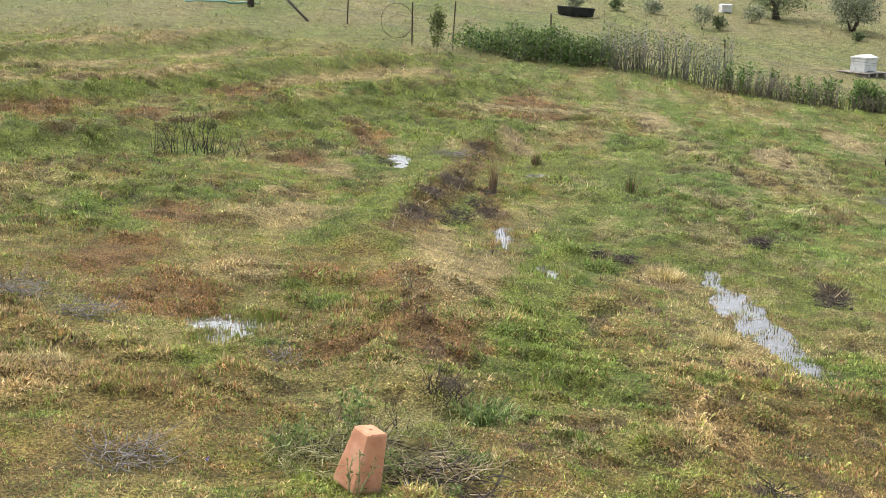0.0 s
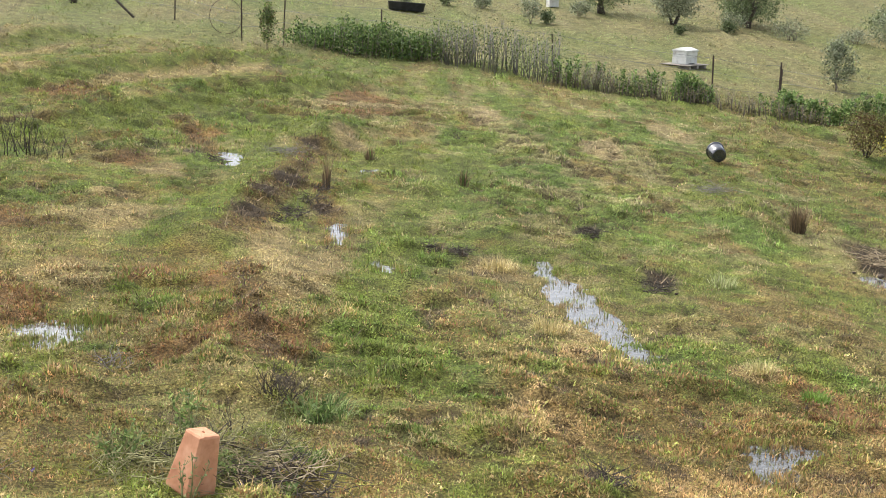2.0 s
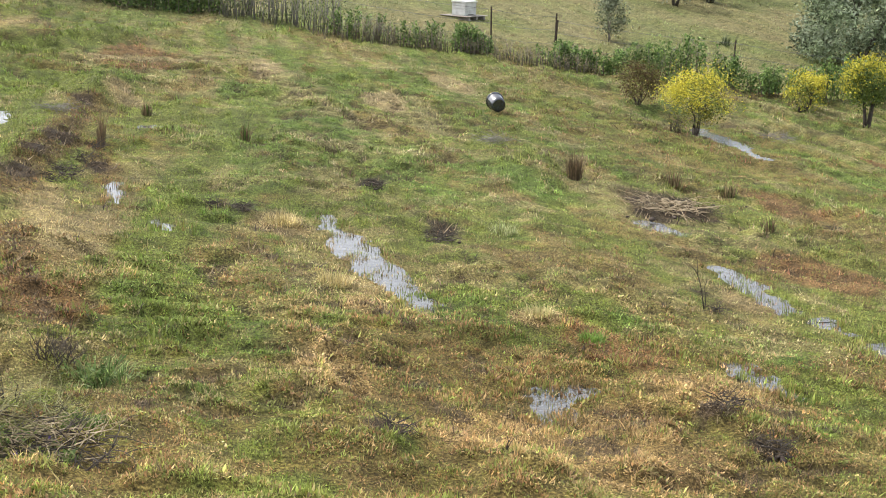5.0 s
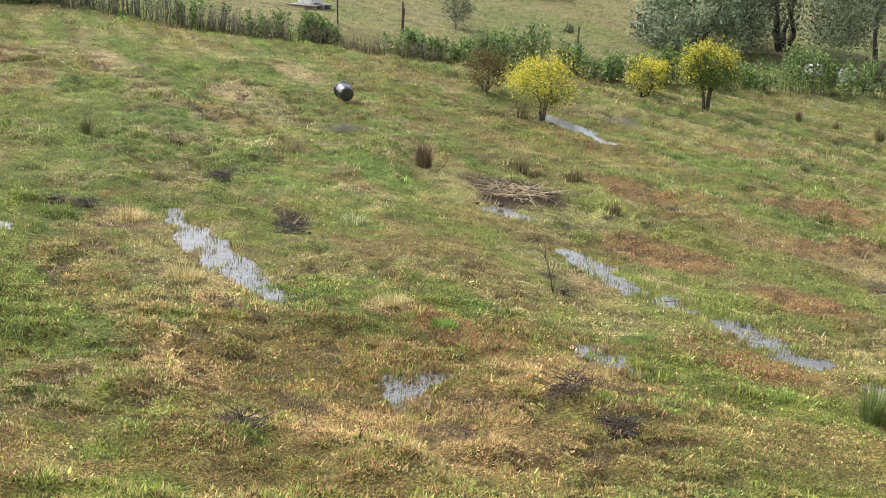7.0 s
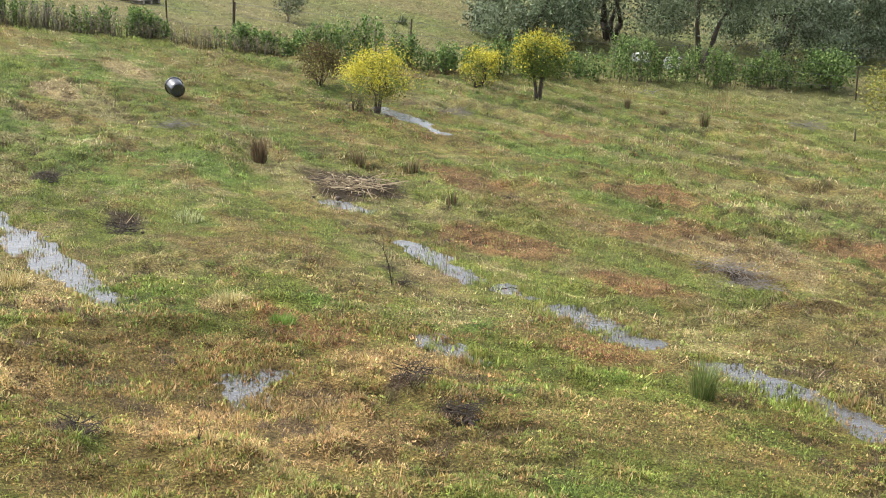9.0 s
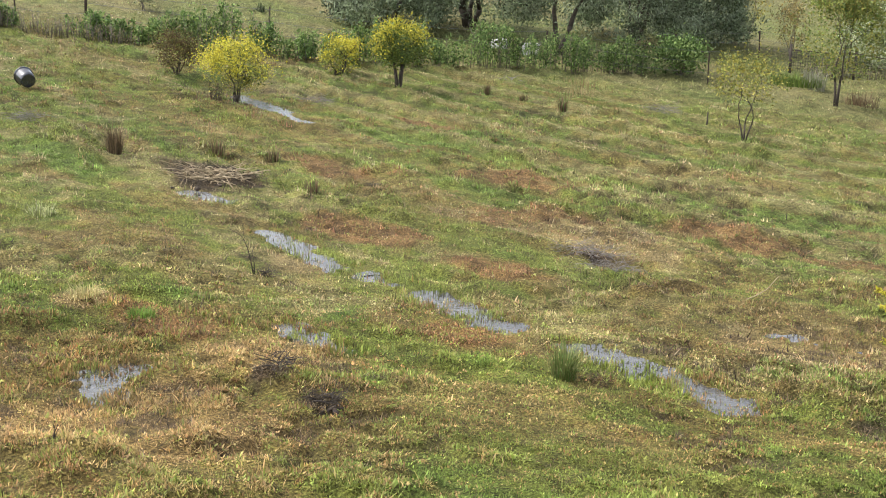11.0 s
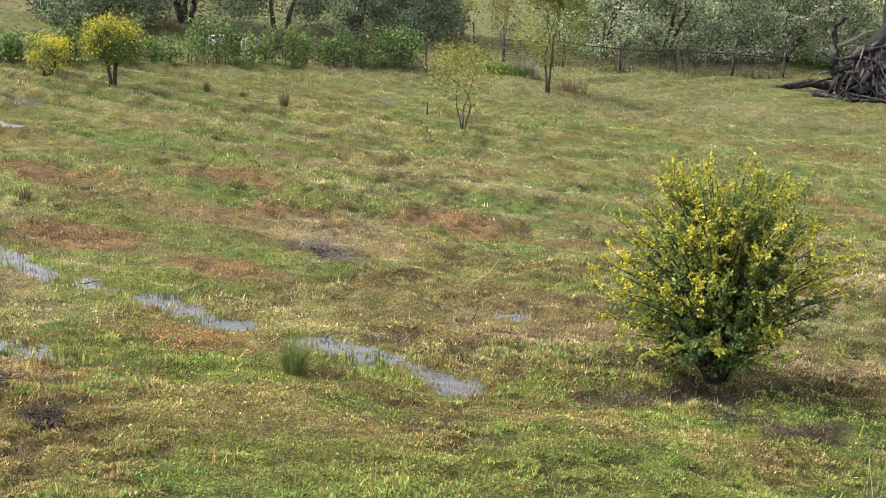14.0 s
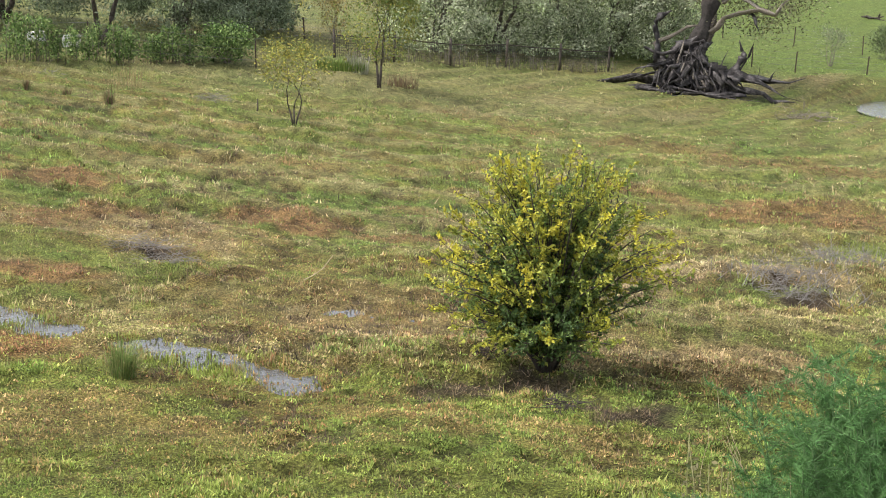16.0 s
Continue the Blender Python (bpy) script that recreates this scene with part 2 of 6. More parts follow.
# old plough lanes: green strips and dry strips, each with its half width
GREEN_LANES = [([(-9.5, 14.6), (-6.0, 17.5), (-5.05, 18.4), (-4.1, 19.8), (-3.0, 21.4), (-1.8, 24.1), (-0.2, 26.4), (1.2, 28.1), (2.9, 31.0)], 0.50),
               ([(-8.5, 20.0), (-5.9, 23.1), (-5.05, 24.4), (-4.3, 26.1), (-3.35, 28.0), (-1.8, 30.2)], 0.42), ([(-9.0, 26.0), (-7.2, 28.5), (-5.9, 30.5), (-5.3, 32.3), (-3.4, 36.1)], 0.6),
               ([(-13.0, 32.5), (-11.5, 34.0), (-10.0, 36.0), (-7.7, 36.1), (-5.3, 35.9)], 0.8), ([(-1.3, 14.4), (-0.8, 15.4), (-0.5, 17.3), (-0.2, 19.0), (-0.05, 21.5), (0.2, 24.0)], 0.34),
               ([(1.3, 9.4), (1.25, 10.8), (1.15, 12.9), (1.6, 14.8), (1.9, 16.8), (2.6, 19.0), (4.2, 24.0)], 0.40), ([(-4.6, 14.5), (-3.4, 14.3)], 0.30),
               ([(22.6, 21.1), (22.3, 19.0), (21.9, 16.8), (22.9, 15.2), (24.1, 13.8), (25.1, 12.2), (24.3, 9.3)], 0.7), ([(32.0, 13.2), (34.2, 11.6), (35.8, 9.7), (36.9, 8.2)], 1.1)]
DRY_LANES = [([(-8.9, 26.2), (-8.1, 27.5), (-7.0, 29.1)], 0.55), ([(-8.4, 24.6), (-6.7, 23.2), (-5.6, 24.9), (-4.7, 26.6)], 0.36),
             ([(-8.2, 32.4), (-6.3, 32.3), (-5.5, 33.7)], 0.6), ([(-3.2, 26.8), (-1.7, 28.9), (0.0, 30.3)], 0.42), ([(0.03, 15.6), (0.1, 14.3), (0.35, 13.3), (0.45, 12.5)], 0.30),
             ([(-2.05, 16.9), (-1.75, 17.1)], 0.2), ([(-1.7, 18.9), (-1.25, 18.4)], 0.2), ([(-2.3, 15.3), (-1.65, 15.3)], 0.3), ([(1.3, 26.2), (2.8, 26.4)], 0.4), ([(1.4, 23.0), (1.5, 21.8)], 0.25),
             ([(34.7, 17.2), (35.1, 15.6), (36.0, 14.2)], 1.2), ([(11.3, 13.8), (11.9, 12.7), (12.3, 11.3)], 0.4), ([(14.5, 6.4), (17.2, 5.9), (17.8, 4.5)], 0.5)]
RUST_LANES = [([(23.1, 10.2), (23.3, 9.2), (22.4, 7.5), (23.2, 6.3), (23.0, 4.8)], 0.5), ([(31.0, 8.7), (30.4, 7.5), (30.2, 6.5)], 0.6), ([(14.5, 11.65), (15.0, 11.4)], 0.25), ([(15.1, 10.4), (16.0, 9.6)], 0.3),
              ([(4.8, 10.3), (5.0, 9.4)], 0.2), ([(7.5, 9.2), (7.9, 8.9)], 0.2), ([(29.2, 12.9), (29.8, 12.0), (29.8, 10.5)], 0.8), ([(29.0, 10.0), (29.4, 8.5), (30.8, 6.7)], 0.8), ([(11.5, 13.3), (12.9, 13.5), (13.2, 12.9)], 0.4), ([(13.3, 15.9), (14.4, 15.9)], 0.35)]


def spots(x, y, places, warp):
    total = np.zeros(np.shape(x))
    u, v = across(x, y), along(x, y)
    for px, py, r in places:
        d = np.hypot((u - across(px, py)) / (1.7 * r), (v - along(px, py)) / (2.8 * r)) + warp
        total = np.maximum(total, 1 - smooth(0.62, 1.05, d))
    return total


def cover(x, y):
    """Shares of straw, rust, mud and lush grass at each place."""
    x, y = np.asarray(x, float), np.asarray(y, float)
    # the growth follows the old ridges: drawn out along them
    u, v = across(x, y), along(x, y) * 0.42
    warp = 0.6 * (cloud(x, y, 0.8, 51) - 0.5) + 0.7 * (cloud(x, y, 0.26, 53, 3) - 0.5)
    rho = np.hypot(x, y)
    brown = 0.075 * smooth(1.5, 3.5, x) * (1 - smooth(12, 17, rho)) * smooth(4.5, 7, y) + 0.11 * (1 - smooth(-1.2, 0.4, x)) * (1 - smooth(13, 16, y))
    pale, red = spots(x, y, STRAW, warp), spots(x, y, RUST, warp)
    straw = np.maximum(pale, 0.6 * smooth(0.51 - brown, 0.61 - brown, cloud(u, v, 0.9, 71) * 0.6 + cloud(x, y, 0.25, 73) * 0.4))
    rust = np.maximum(red, 0.5 * smooth(0.55 - brown, 0.61 - brown, cloud(u, v, 0.8, 81) * 0.6 + cloud(x, y, 0.25, 83) * 0.4)) * (1 - 0.9 * pale)
    mud = np.maximum(spots(x, y, MUD, 1.3 * warp + 0.35), 0.55 * pock(x, y))
    lush = np.maximum(spots(x, y, LUSH, warp), 0.8 * smooth(0.46, 0.60, cloud(u, v, 1.5, 61) * 0.6 + cloud(x, y, 0.4, 63) * 0.4))
    # the banks are green on the crown and brown on the cut side
    for pts, half in DRY_LANES:
        d = near_line(x, y, pts) / half + warp
        straw, rust = np.maximum(straw, 1 - smooth(0.6, 1.5, d)), rust * smooth(0.5, 1.3, d)
    for pts, half in TORN_LANES:
        d = near_line(x, y, pts) / half + 1.5 * warp
        mud = np.maximum(mud, 0.36 * (1 - smooth(0.3, 1.1, d + 1.2 * (cloud(x, y, 0.3, 99, 2) - 0.5))))
        rust = np.maximum(rust, 0.7 * (1 - smooth(0.6, 1.9, d)))
    for pts, half in RUST_LANES:
        rust = np.maximum(rust, 0.9 * (1 - smooth(0.4, 1.4, near_line(x, y, pts) / half + 1.3 * warp)))
    for pts, half in GREEN_LANES:
        d = near_line(x, y, pts) / half + 0.7 * warp
        g = 1 - smooth(0.5, 1.2, d)
        straw, rust, mud, lush = straw * (1 - 0.85 * g), rust * (1 - 0.95 * g), mud * (1 - 0.9 * g), lush * (1 - g) + 0.45 * g
    mud = np.maximum(mud, spots(x, y, [(8.9, 16.5, 0.42)], warp))
    top = ridge(x, y) / 0.05
    straw = np.maximum(straw, 0.6 * smooth(0.15, 1.0, top + 2.4 * warp))
    rust = np.maximum(rust, 0.55 * smooth(0.2, 0.8, -np.abs(top - 0.1) * 2 + 1.0 + 1.4 * warp) * smooth(9, 12, x) * smooth(0.45, 0.6, cloud(u, v, 1.4, 87)))
    # furrows darkened with mud colour, which also stands in for their shade
    mud = np.maximum(mud, 0.6 * smooth(0.5, 1.0, -top + 1.5 * warp) * smooth(0.5, 0.65, cloud(x, y, 1.1, 89)))
    far = smooth(31, 38, rho) * smooth(-0.2, 0.3, y / (rho + 1e-6) - 0.45)
    rust = rust * (1 - 0.85 * far)
    straw = straw * (1 - 0.5 * far) + far * (0.12 + 0.30 * smooth(0.4, 0.65, cloud(u, v, 2.4, 95)))
    mud = mud * (1 - 0.85 * far)
    # greener towards the pond and the far side of the paddock
    green = smooth(16, 29, x)
    # the strip below the bank is kept short and green
    lawn = smooth(4.4, 5.6, x) * (1 - smooth(8.2, 9.2, rho + 0.6 * warp))
    straw, rust, mud, lush = straw * (1 - 0.75 * lawn), rust * (1 - 0.8 * lawn), mud * (1 - 0.5 * lawn), lush * (1 - lawn) + 0.25 * lawn
    dry = (1 - 0.85 * rust)
    straw = straw * dry
    return straw * (1 - 0.25 * green), rust * (1 - 0.2 * green), mud * (1 - 0.5 * green), np.maximum(lush, 0.7 * green * smooth(0.4, 0.55, cloud(u, v, 1.5, 61)))


GREEN, LUSHC = np.array([0.236, 0.272, 0.062]), np.array([0.186, 0.258, 0.056])
STRAWC, RUSTC, MUDC = np.array([0.46, 0.365, 0.180]), np.array([0.330, 0.180, 0.085]), np.array([0.085, 0.062, 0.045])


def shades(x, y):
    """The colours of green growth, dry growth, rusty growth and mud at each place."""
    rho = np.hypot(x, y)
    lush = cover(x, y)[3][:, None]
    green = GREEN * (1 - lush) + LUSHC * lush
    # old straw runs from buff to orange
    orange = (smooth(0.38, 0.58, cloud(x, y, 1.3, 141)) * 0.8 * (1 - 0.6 * smooth(11, 15, rho)) * (1 - smooth(14, 17, y)) * smooth(0.0, 0.3, np.hypot(x - 0.3, y - 13.4) - 1.2))[:, None] * 0.75
    orange = np.maximum(orange, (0.9 * smooth(1.2, 2.6, x) * (1 - smooth(10, 12.5, rho)))[:, None])
    dry = STRAWC * (1 - orange) + np.array([0.43, 0.290, 0.125]) * orange
    # light added in the colour: paler and cooler away from the bank
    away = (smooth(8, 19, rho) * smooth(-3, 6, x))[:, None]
    # dry seeding grass on the grazed hillside
    hill = (smooth(31, 37, rho) * smooth(-0.2, 0.3, y / (rho + 1e-6) - 0.45))[:, None]
    # bright short pasture beyond the pond
    meadow = (smooth(50, 57, rho) * smooth(0.10, 0.25, 0.62 - y / (rho + 1e-6)))[:, None]
    # clumps of paler and darker growth
    clump = np.exp(0.7 * (cloud(x, y, 0.30, 151, 3) - 0.5) + 0.4 * (cloud(x, y, 1.1, 153, 2) - 0.5))[:, None]

    buff = smooth(0.38, 0.62, cloud(x, y * 0.5, 2.6, 161, 3))[:, None]
    seed = np.array([0.265, 0.320, 0.125]) * (1 - buff) + np.array([0.385, 0.345, 0.195]) * buff

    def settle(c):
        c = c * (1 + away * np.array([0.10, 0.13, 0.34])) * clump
        c = c * (1 - 0.6 * hill) + seed * 0.6 * hill
        return c * (1 - 0.8 * meadow) + np.array([0.20, 0.30, 0.075]) * 0.8 * meadow

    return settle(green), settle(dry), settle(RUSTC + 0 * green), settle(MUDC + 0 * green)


def tint(x, y):
    straw, rust, mud, lush = (v[:, None] for v in cover(x, y))
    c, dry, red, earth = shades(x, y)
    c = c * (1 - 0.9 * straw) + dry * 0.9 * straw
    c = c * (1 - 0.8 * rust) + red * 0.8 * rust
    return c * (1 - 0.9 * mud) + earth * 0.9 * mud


# ---- materials ----
def nodes_of(name):
    m = bpy.data.materials.new(name)
    m.use_nodes = True
    return m, m.node_tree.nodes, m.node_tree.links, m.node_tree.nodes["Principled BSDF"]


def add_noise(nt, links, scale, detail=4.0, rough=0.6):
    tc = nt.new("ShaderNodeTexCoord")
    n = nt.new("ShaderNodeTexNoise")
    n.inputs["Scale"].default_value, n.inputs["Detail"].default_value, n.inputs["Roughness"].default_value = scale, detail, rough
    links.new(tc.outputs["Object"], n.inputs["Vector"])
    return n


def ramp(nt, links, source, stops):
    r = nt.new("ShaderNodeValToRGB")
    while len(r.color_ramp.elements) < len(stops):
        r.color_ramp.elements.new(0.5)
    for e, (pos, col) in zip(r.color_ramp.elements, stops):
        e.position, e.color = pos, (*col, 1)
    links.new(source, r.inputs[0])
    return r


def plain(name, stops, scale=8.0, rough=0.8, bump=0.3, metal=0.0, detail=5.0, spec=0.3):
    """A surface whose colour runs through the stops by noise, with relief of the same grain."""
    m, nt, links, b = nodes_of(name)
    n = add_noise(nt, links, scale, detail)
    r = ramp(nt, links, n.outputs["Fac"], stops)
    links.new(r.outputs[0], b.inputs["Base Color"])
    b.inputs["Roughness"].default_value, b.inputs["Metallic"].default_value = rough, metal
    b.inputs["Specular IOR Level"].default_value = spec
    if bump:
        n2 = add_noise(nt, links, scale * 3.1, 4.0)
        bp = nt.new("ShaderNodeBump")
        bp.inputs["Strength"].default_value, bp.inputs["Distance"].default_value = bump, 0.02
        links.new(n2.outputs["Fac"], bp.inputs["Height"])
        links.new(bp.outputs[0], b.inputs["Normal"])
    return m


def ground_material():
    m, nt, links, b = nodes_of("pasture_turf")
    at = nt.new("ShaderNodeAttribute")
    at.attribute_name = "tint"
    n = add_noise(nt, links, 44.0, 6.0, 0.7)
    r = ramp(nt, links, n.outputs["Fac"], [(0.36, (0.10, 0.088, 0.075)), (0.50, (0.41, 0.39, 0.34)), (0.64, (0.95, 0.93, 0.88))])
    mx = nt.new("ShaderNodeMix")
    mx.data_type, mx.blend_type = "RGBA", "MULTIPLY"
    mx.inputs[0].default_value = 1.0
    links.new(at.outputs["Color"], mx.inputs["A"])
    links.new(r.outputs[0], mx.inputs["B"])
    n3 = add_noise(nt, links, 3.5, 6.0, 0.75)
    r3 = ramp(nt, links, n3.outputs["Fac"], [(0.36, (0.55, 0.55, 0.5)), (0.5, (1.0, 1.0, 1.0)), (0.64, (1.4, 1.36, 1.25))])
    mx2 = nt.new("ShaderNodeMix")
    mx2.data_type, mx2.blend_type = "RGBA", "MULTIPLY"
    mx2.inputs[0].default_value = 1.0
    links.new(mx.outputs["Result"], mx2.inputs["A"])
    links.new(r3.outputs[0], mx2.inputs["B"])
    links.new(mx2.outputs["Result"], b.inputs["Base Color"])
    b.inputs["Roughness"].default_value, b.inputs["Specular IOR Level"].default_value = 0.92, 0.15
    n2 = add_noise(nt, links, 38.0, 5.0, 0.7)
    bp = nt.new("ShaderNodeBump")
    bp.inputs["Strength"].default_value, bp.inputs["Distance"].default_value = 0.9, 0.05
    links.new(n2.outputs["Fac"], bp.inputs["Height"])
    links.new(bp.outputs[0], b.inputs["Normal"])
    return m


def leaf_material(name, glow=0.3, rough=0.6):
    """Leaves and blades: the colour comes from the mesh's tint, light passes through in part."""
    m, nt, links, b = nodes_of(name)
    at = nt.new("ShaderNodeAttribute")
    at.attribute_name = "tint"
    links.new(at.outputs["Color"], b.inputs["Base Color"])
    b.inputs["Roughness"].default_value, b.inputs["Specular IOR Level"].default_value = rough, 0.25
    tr = nt.new("ShaderNodeBsdfTranslucent")
    links.new(at.outputs["Color"], tr.inputs["Color"])
    mix = nt.new("ShaderNodeMixShader")
    mix.inputs[0].default_value = glow
    links.new(b.outputs[0], mix.inputs[1])
    links.new(tr.outputs[0], mix.inputs[2])
    links.new(mix.outputs[0], nt["Material Output"].inputs["Surface"])
    return m


def water_material():
    m, nt, links, b = nodes_of("muddy_water")
    n = add_noise(nt, links, 1.3, 3.0)
    r = ramp(nt, links, n.outputs["Fac"], [(0.35, (0.055, 0.052, 0.048)), (0.65, (0.095, 0.092, 0.09))])
    links.new(r.outputs[0], b.inputs["Base Color"])
    b.inputs["Roughness"].default_value, b.inputs["IOR"].default_value = 0.10, 1.43
    b.inputs["Specular IOR Level"].default_value = 0.5
    n2 = add_noise(nt, links, 9.0, 2.0)
    bp = nt.new("ShaderNodeBump")
    bp.inputs["Strength"].default_value, bp.inputs["Distance"].default_value = 0.5, 0.02
    links.new(n2.outputs["Fac"], bp.inputs["Height"])
    links.new(bp.outputs[0], b.inputs["Normal"])
    return m


TURF, BLADE, LEAF, WATER = ground_material(), leaf_material("grass_blade", 0.20, 0.7), leaf_material("leaf", 0.30, 0.55), water_material()


# ---- mesh tools ----
def mesh_from(name, verts, faces, material, tints=None, smooth_faces=False):
    """A mesh from arrays: verts (n, 3), faces (m, 3 or 4), one colour for each vertex."""
    verts, faces = np.asarray(verts, np.float32), np.asarray(faces, np.int32)
    me = bpy.data.meshes.new(name)
    k = faces.shape[1]
    me.vertices.add(len(verts))
    me.vertices.foreach_set("co", verts.ravel())
    me.loops.add(faces.size)
    me.loops.foreach_set("vertex_index", faces.ravel())
    me.polygons.add(len(faces))
    me.polygons.foreach_set("loop_start", np.arange(0, faces.size, k, dtype=np.int32))
    me.polygons.foreach_set("loop_total", np.full(len(faces), k, np.int32))
    if smooth_faces:
        me.polygons.foreach_set("use_smooth", np.ones(len(faces), bool))
    if tints is not None:
        at = me.color_attributes.new("tint", "FLOAT_COLOR", "POINT")
        rgba = np.ones((len(verts), 4), np.float32)
        rgba[:, :3] = tints
        at.data.foreach_set("color", rgba.ravel())
    me.materials.append(material)
    me.update(calc_edges=True)
    me.validate()
    return me


def grid_faces(rows, cols):
    i = np.arange(rows * cols).reshape(rows, cols)
    return np.stack([i[:-1, :-1], i[:-1, 1:], i[1:, 1:], i[1:, :-1]], -1).reshape(-1, 4)


def axis(lo, hi, step, far_lo, far_hi):
    mid = np.arange(lo, hi, step)
    out, d, v = [], step, hi
    while v < far_hi:
        out.append(v)
        d *= 1.13
        v += d
    low, d, v = [], step, lo
    while v > far_lo:
        d *= 1.13
        v -= d
        low.append(v)
    return np.array(low[::-1] + list(mid) + out)


# ---- ground: one sheet to the horizon ----
gx, gy = axis(-9.0, 24.0, 0.095, -900, 1200), axis(4.5, 27.0, 0.095, -900, 1200)
X, Y = np.meshgrid(gx, gy)
X, Y = X.ravel(), Y.ravel()
pasture = tagged(new("ground", mesh_from("ground", np.stack([X, Y, ground(X, Y)], -1), grid_faces(len(gy), len(gx)), TURF, tint(X, Y), True)),
                 "wet uneven pasture with green, straw and rust-brown patches", "ground", kind="structure")


# ---- standing water ----
def pool(chain, level, cell=0.05):
    """The water of one pool: a level sheet over all cells near its hollow."""
    x0, x1 = min(min(p[0], p[2]) for p in chain) - 0.8, max(max(p[0], p[2]) for p in chain) + 0.8
    y0, y1 = min(min(p[1], p[3]) for p in chain) - 0.8, max(max(p[1], p[3]) for p in chain) + 0.8
    ax, ay = np.arange(x0, x1, cell), np.arange(y0, y1, cell)
    gx2, gy2 = np.meshgrid(ax, ay)
    faces = grid_faces(len(ay), len(ax))
    d = pool_reach(gx2.ravel(), gy2.ravel(), chain)
    d = d + 0.34 * (cloud(gx2.ravel(), gy2.ravel(), 0.45, 41) - 0.5) + 0.20 * (cloud(gx2.ravel(), gy2.ravel(), 0.15, 43, 1) - 0.5)
    bed = ground(gx2.ravel(), gy2.ravel())
    faces = faces[((d[faces] < 0.24) & (bed[faces] > water_at(level, gy2.ravel())[faces] - 0.03)).all(axis=1)]
    used, inverse = np.unique(faces, return_inverse=True)
    verts = np.stack([gx2.ravel()[used], gy2.ravel()[used], water_at(level, gy2.ravel()[used])], -1)
    return mesh_from("puddle", verts, inverse.reshape(-1, 4), WATER)


for chain, level in zip(POOLS, LEVELS):
    tagged(new("puddle", pool(chain, level)), "shallow rain puddle with grass standing in it", "puddle", "puddles in the paddock", "structure")
pa = np.linspace(0, 2 * math.pi, 60, endpoint=False)
pond_v = [(POND[0] + POND[2] * 1.17 * math.cos(a), POND[1] + POND[3] * 1.17 * math.sin(a), POND_LEVEL) for a in pa]
tagged(new("water", mesh_from("pond", np.array(pond_v + [(POND[0], POND[1], POND_LEVEL)]), np.array([(60, i, (i + 1) % 60) for i in range(60)]), WATER)),
       "small farm pond with a grassy earth bank", "pond", kind="structure")


# ---- grass ----
def blades(name, x, y, length, lean, width, colour, label, kite=True):
    """Bent blades rooted at x, y, as one object."""
    n = len(x)
    z = ground(x, y) - 0.01
    a = rng.uniform(0, 2 * math.pi, n)
    side = np.stack([-np.sin(a), np.cos(a), np.zeros(n)], -1) * (width / 2)[:, None]
    fx, fy = np.cos(a), np.sin(a)
    root = np.stack([x, y, z], -1)
    m = root + np.stack([fx * np.sin(lean * 0.85), fy * np.sin(lean * 0.85), np.cos(lean * 0.85)], -1) * (length * 0.5)[:, None]
    tip = m + np.stack([fx * np.sin(lean * 1.12), fy * np.sin(lean * 1.12), np.cos(lean * 1.12)], -1) * (length * 0.5)[:, None]
    i = np.arange(n)[:, None]
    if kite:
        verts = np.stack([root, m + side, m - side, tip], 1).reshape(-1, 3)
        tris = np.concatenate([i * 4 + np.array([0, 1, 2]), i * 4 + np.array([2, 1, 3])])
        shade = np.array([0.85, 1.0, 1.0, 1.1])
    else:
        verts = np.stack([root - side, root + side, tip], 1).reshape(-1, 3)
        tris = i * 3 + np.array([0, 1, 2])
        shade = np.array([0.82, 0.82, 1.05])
    # depth shading put into the colour: blades darker at the root, lighter at the tip
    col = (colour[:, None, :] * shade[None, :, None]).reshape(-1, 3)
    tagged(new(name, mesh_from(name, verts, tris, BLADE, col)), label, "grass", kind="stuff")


def scatter(r0, r1, a0, a1, n):
    """Places between two distances and two bearings (degrees clockwise from straight ahead)."""
    r = np.sqrt(rng.uniform(r0 * r0, r1 * r1, n))
    a = np.radians(rng.uniform(a0, a1, n))
    return r * np.sin(a), r * np.cos(a)


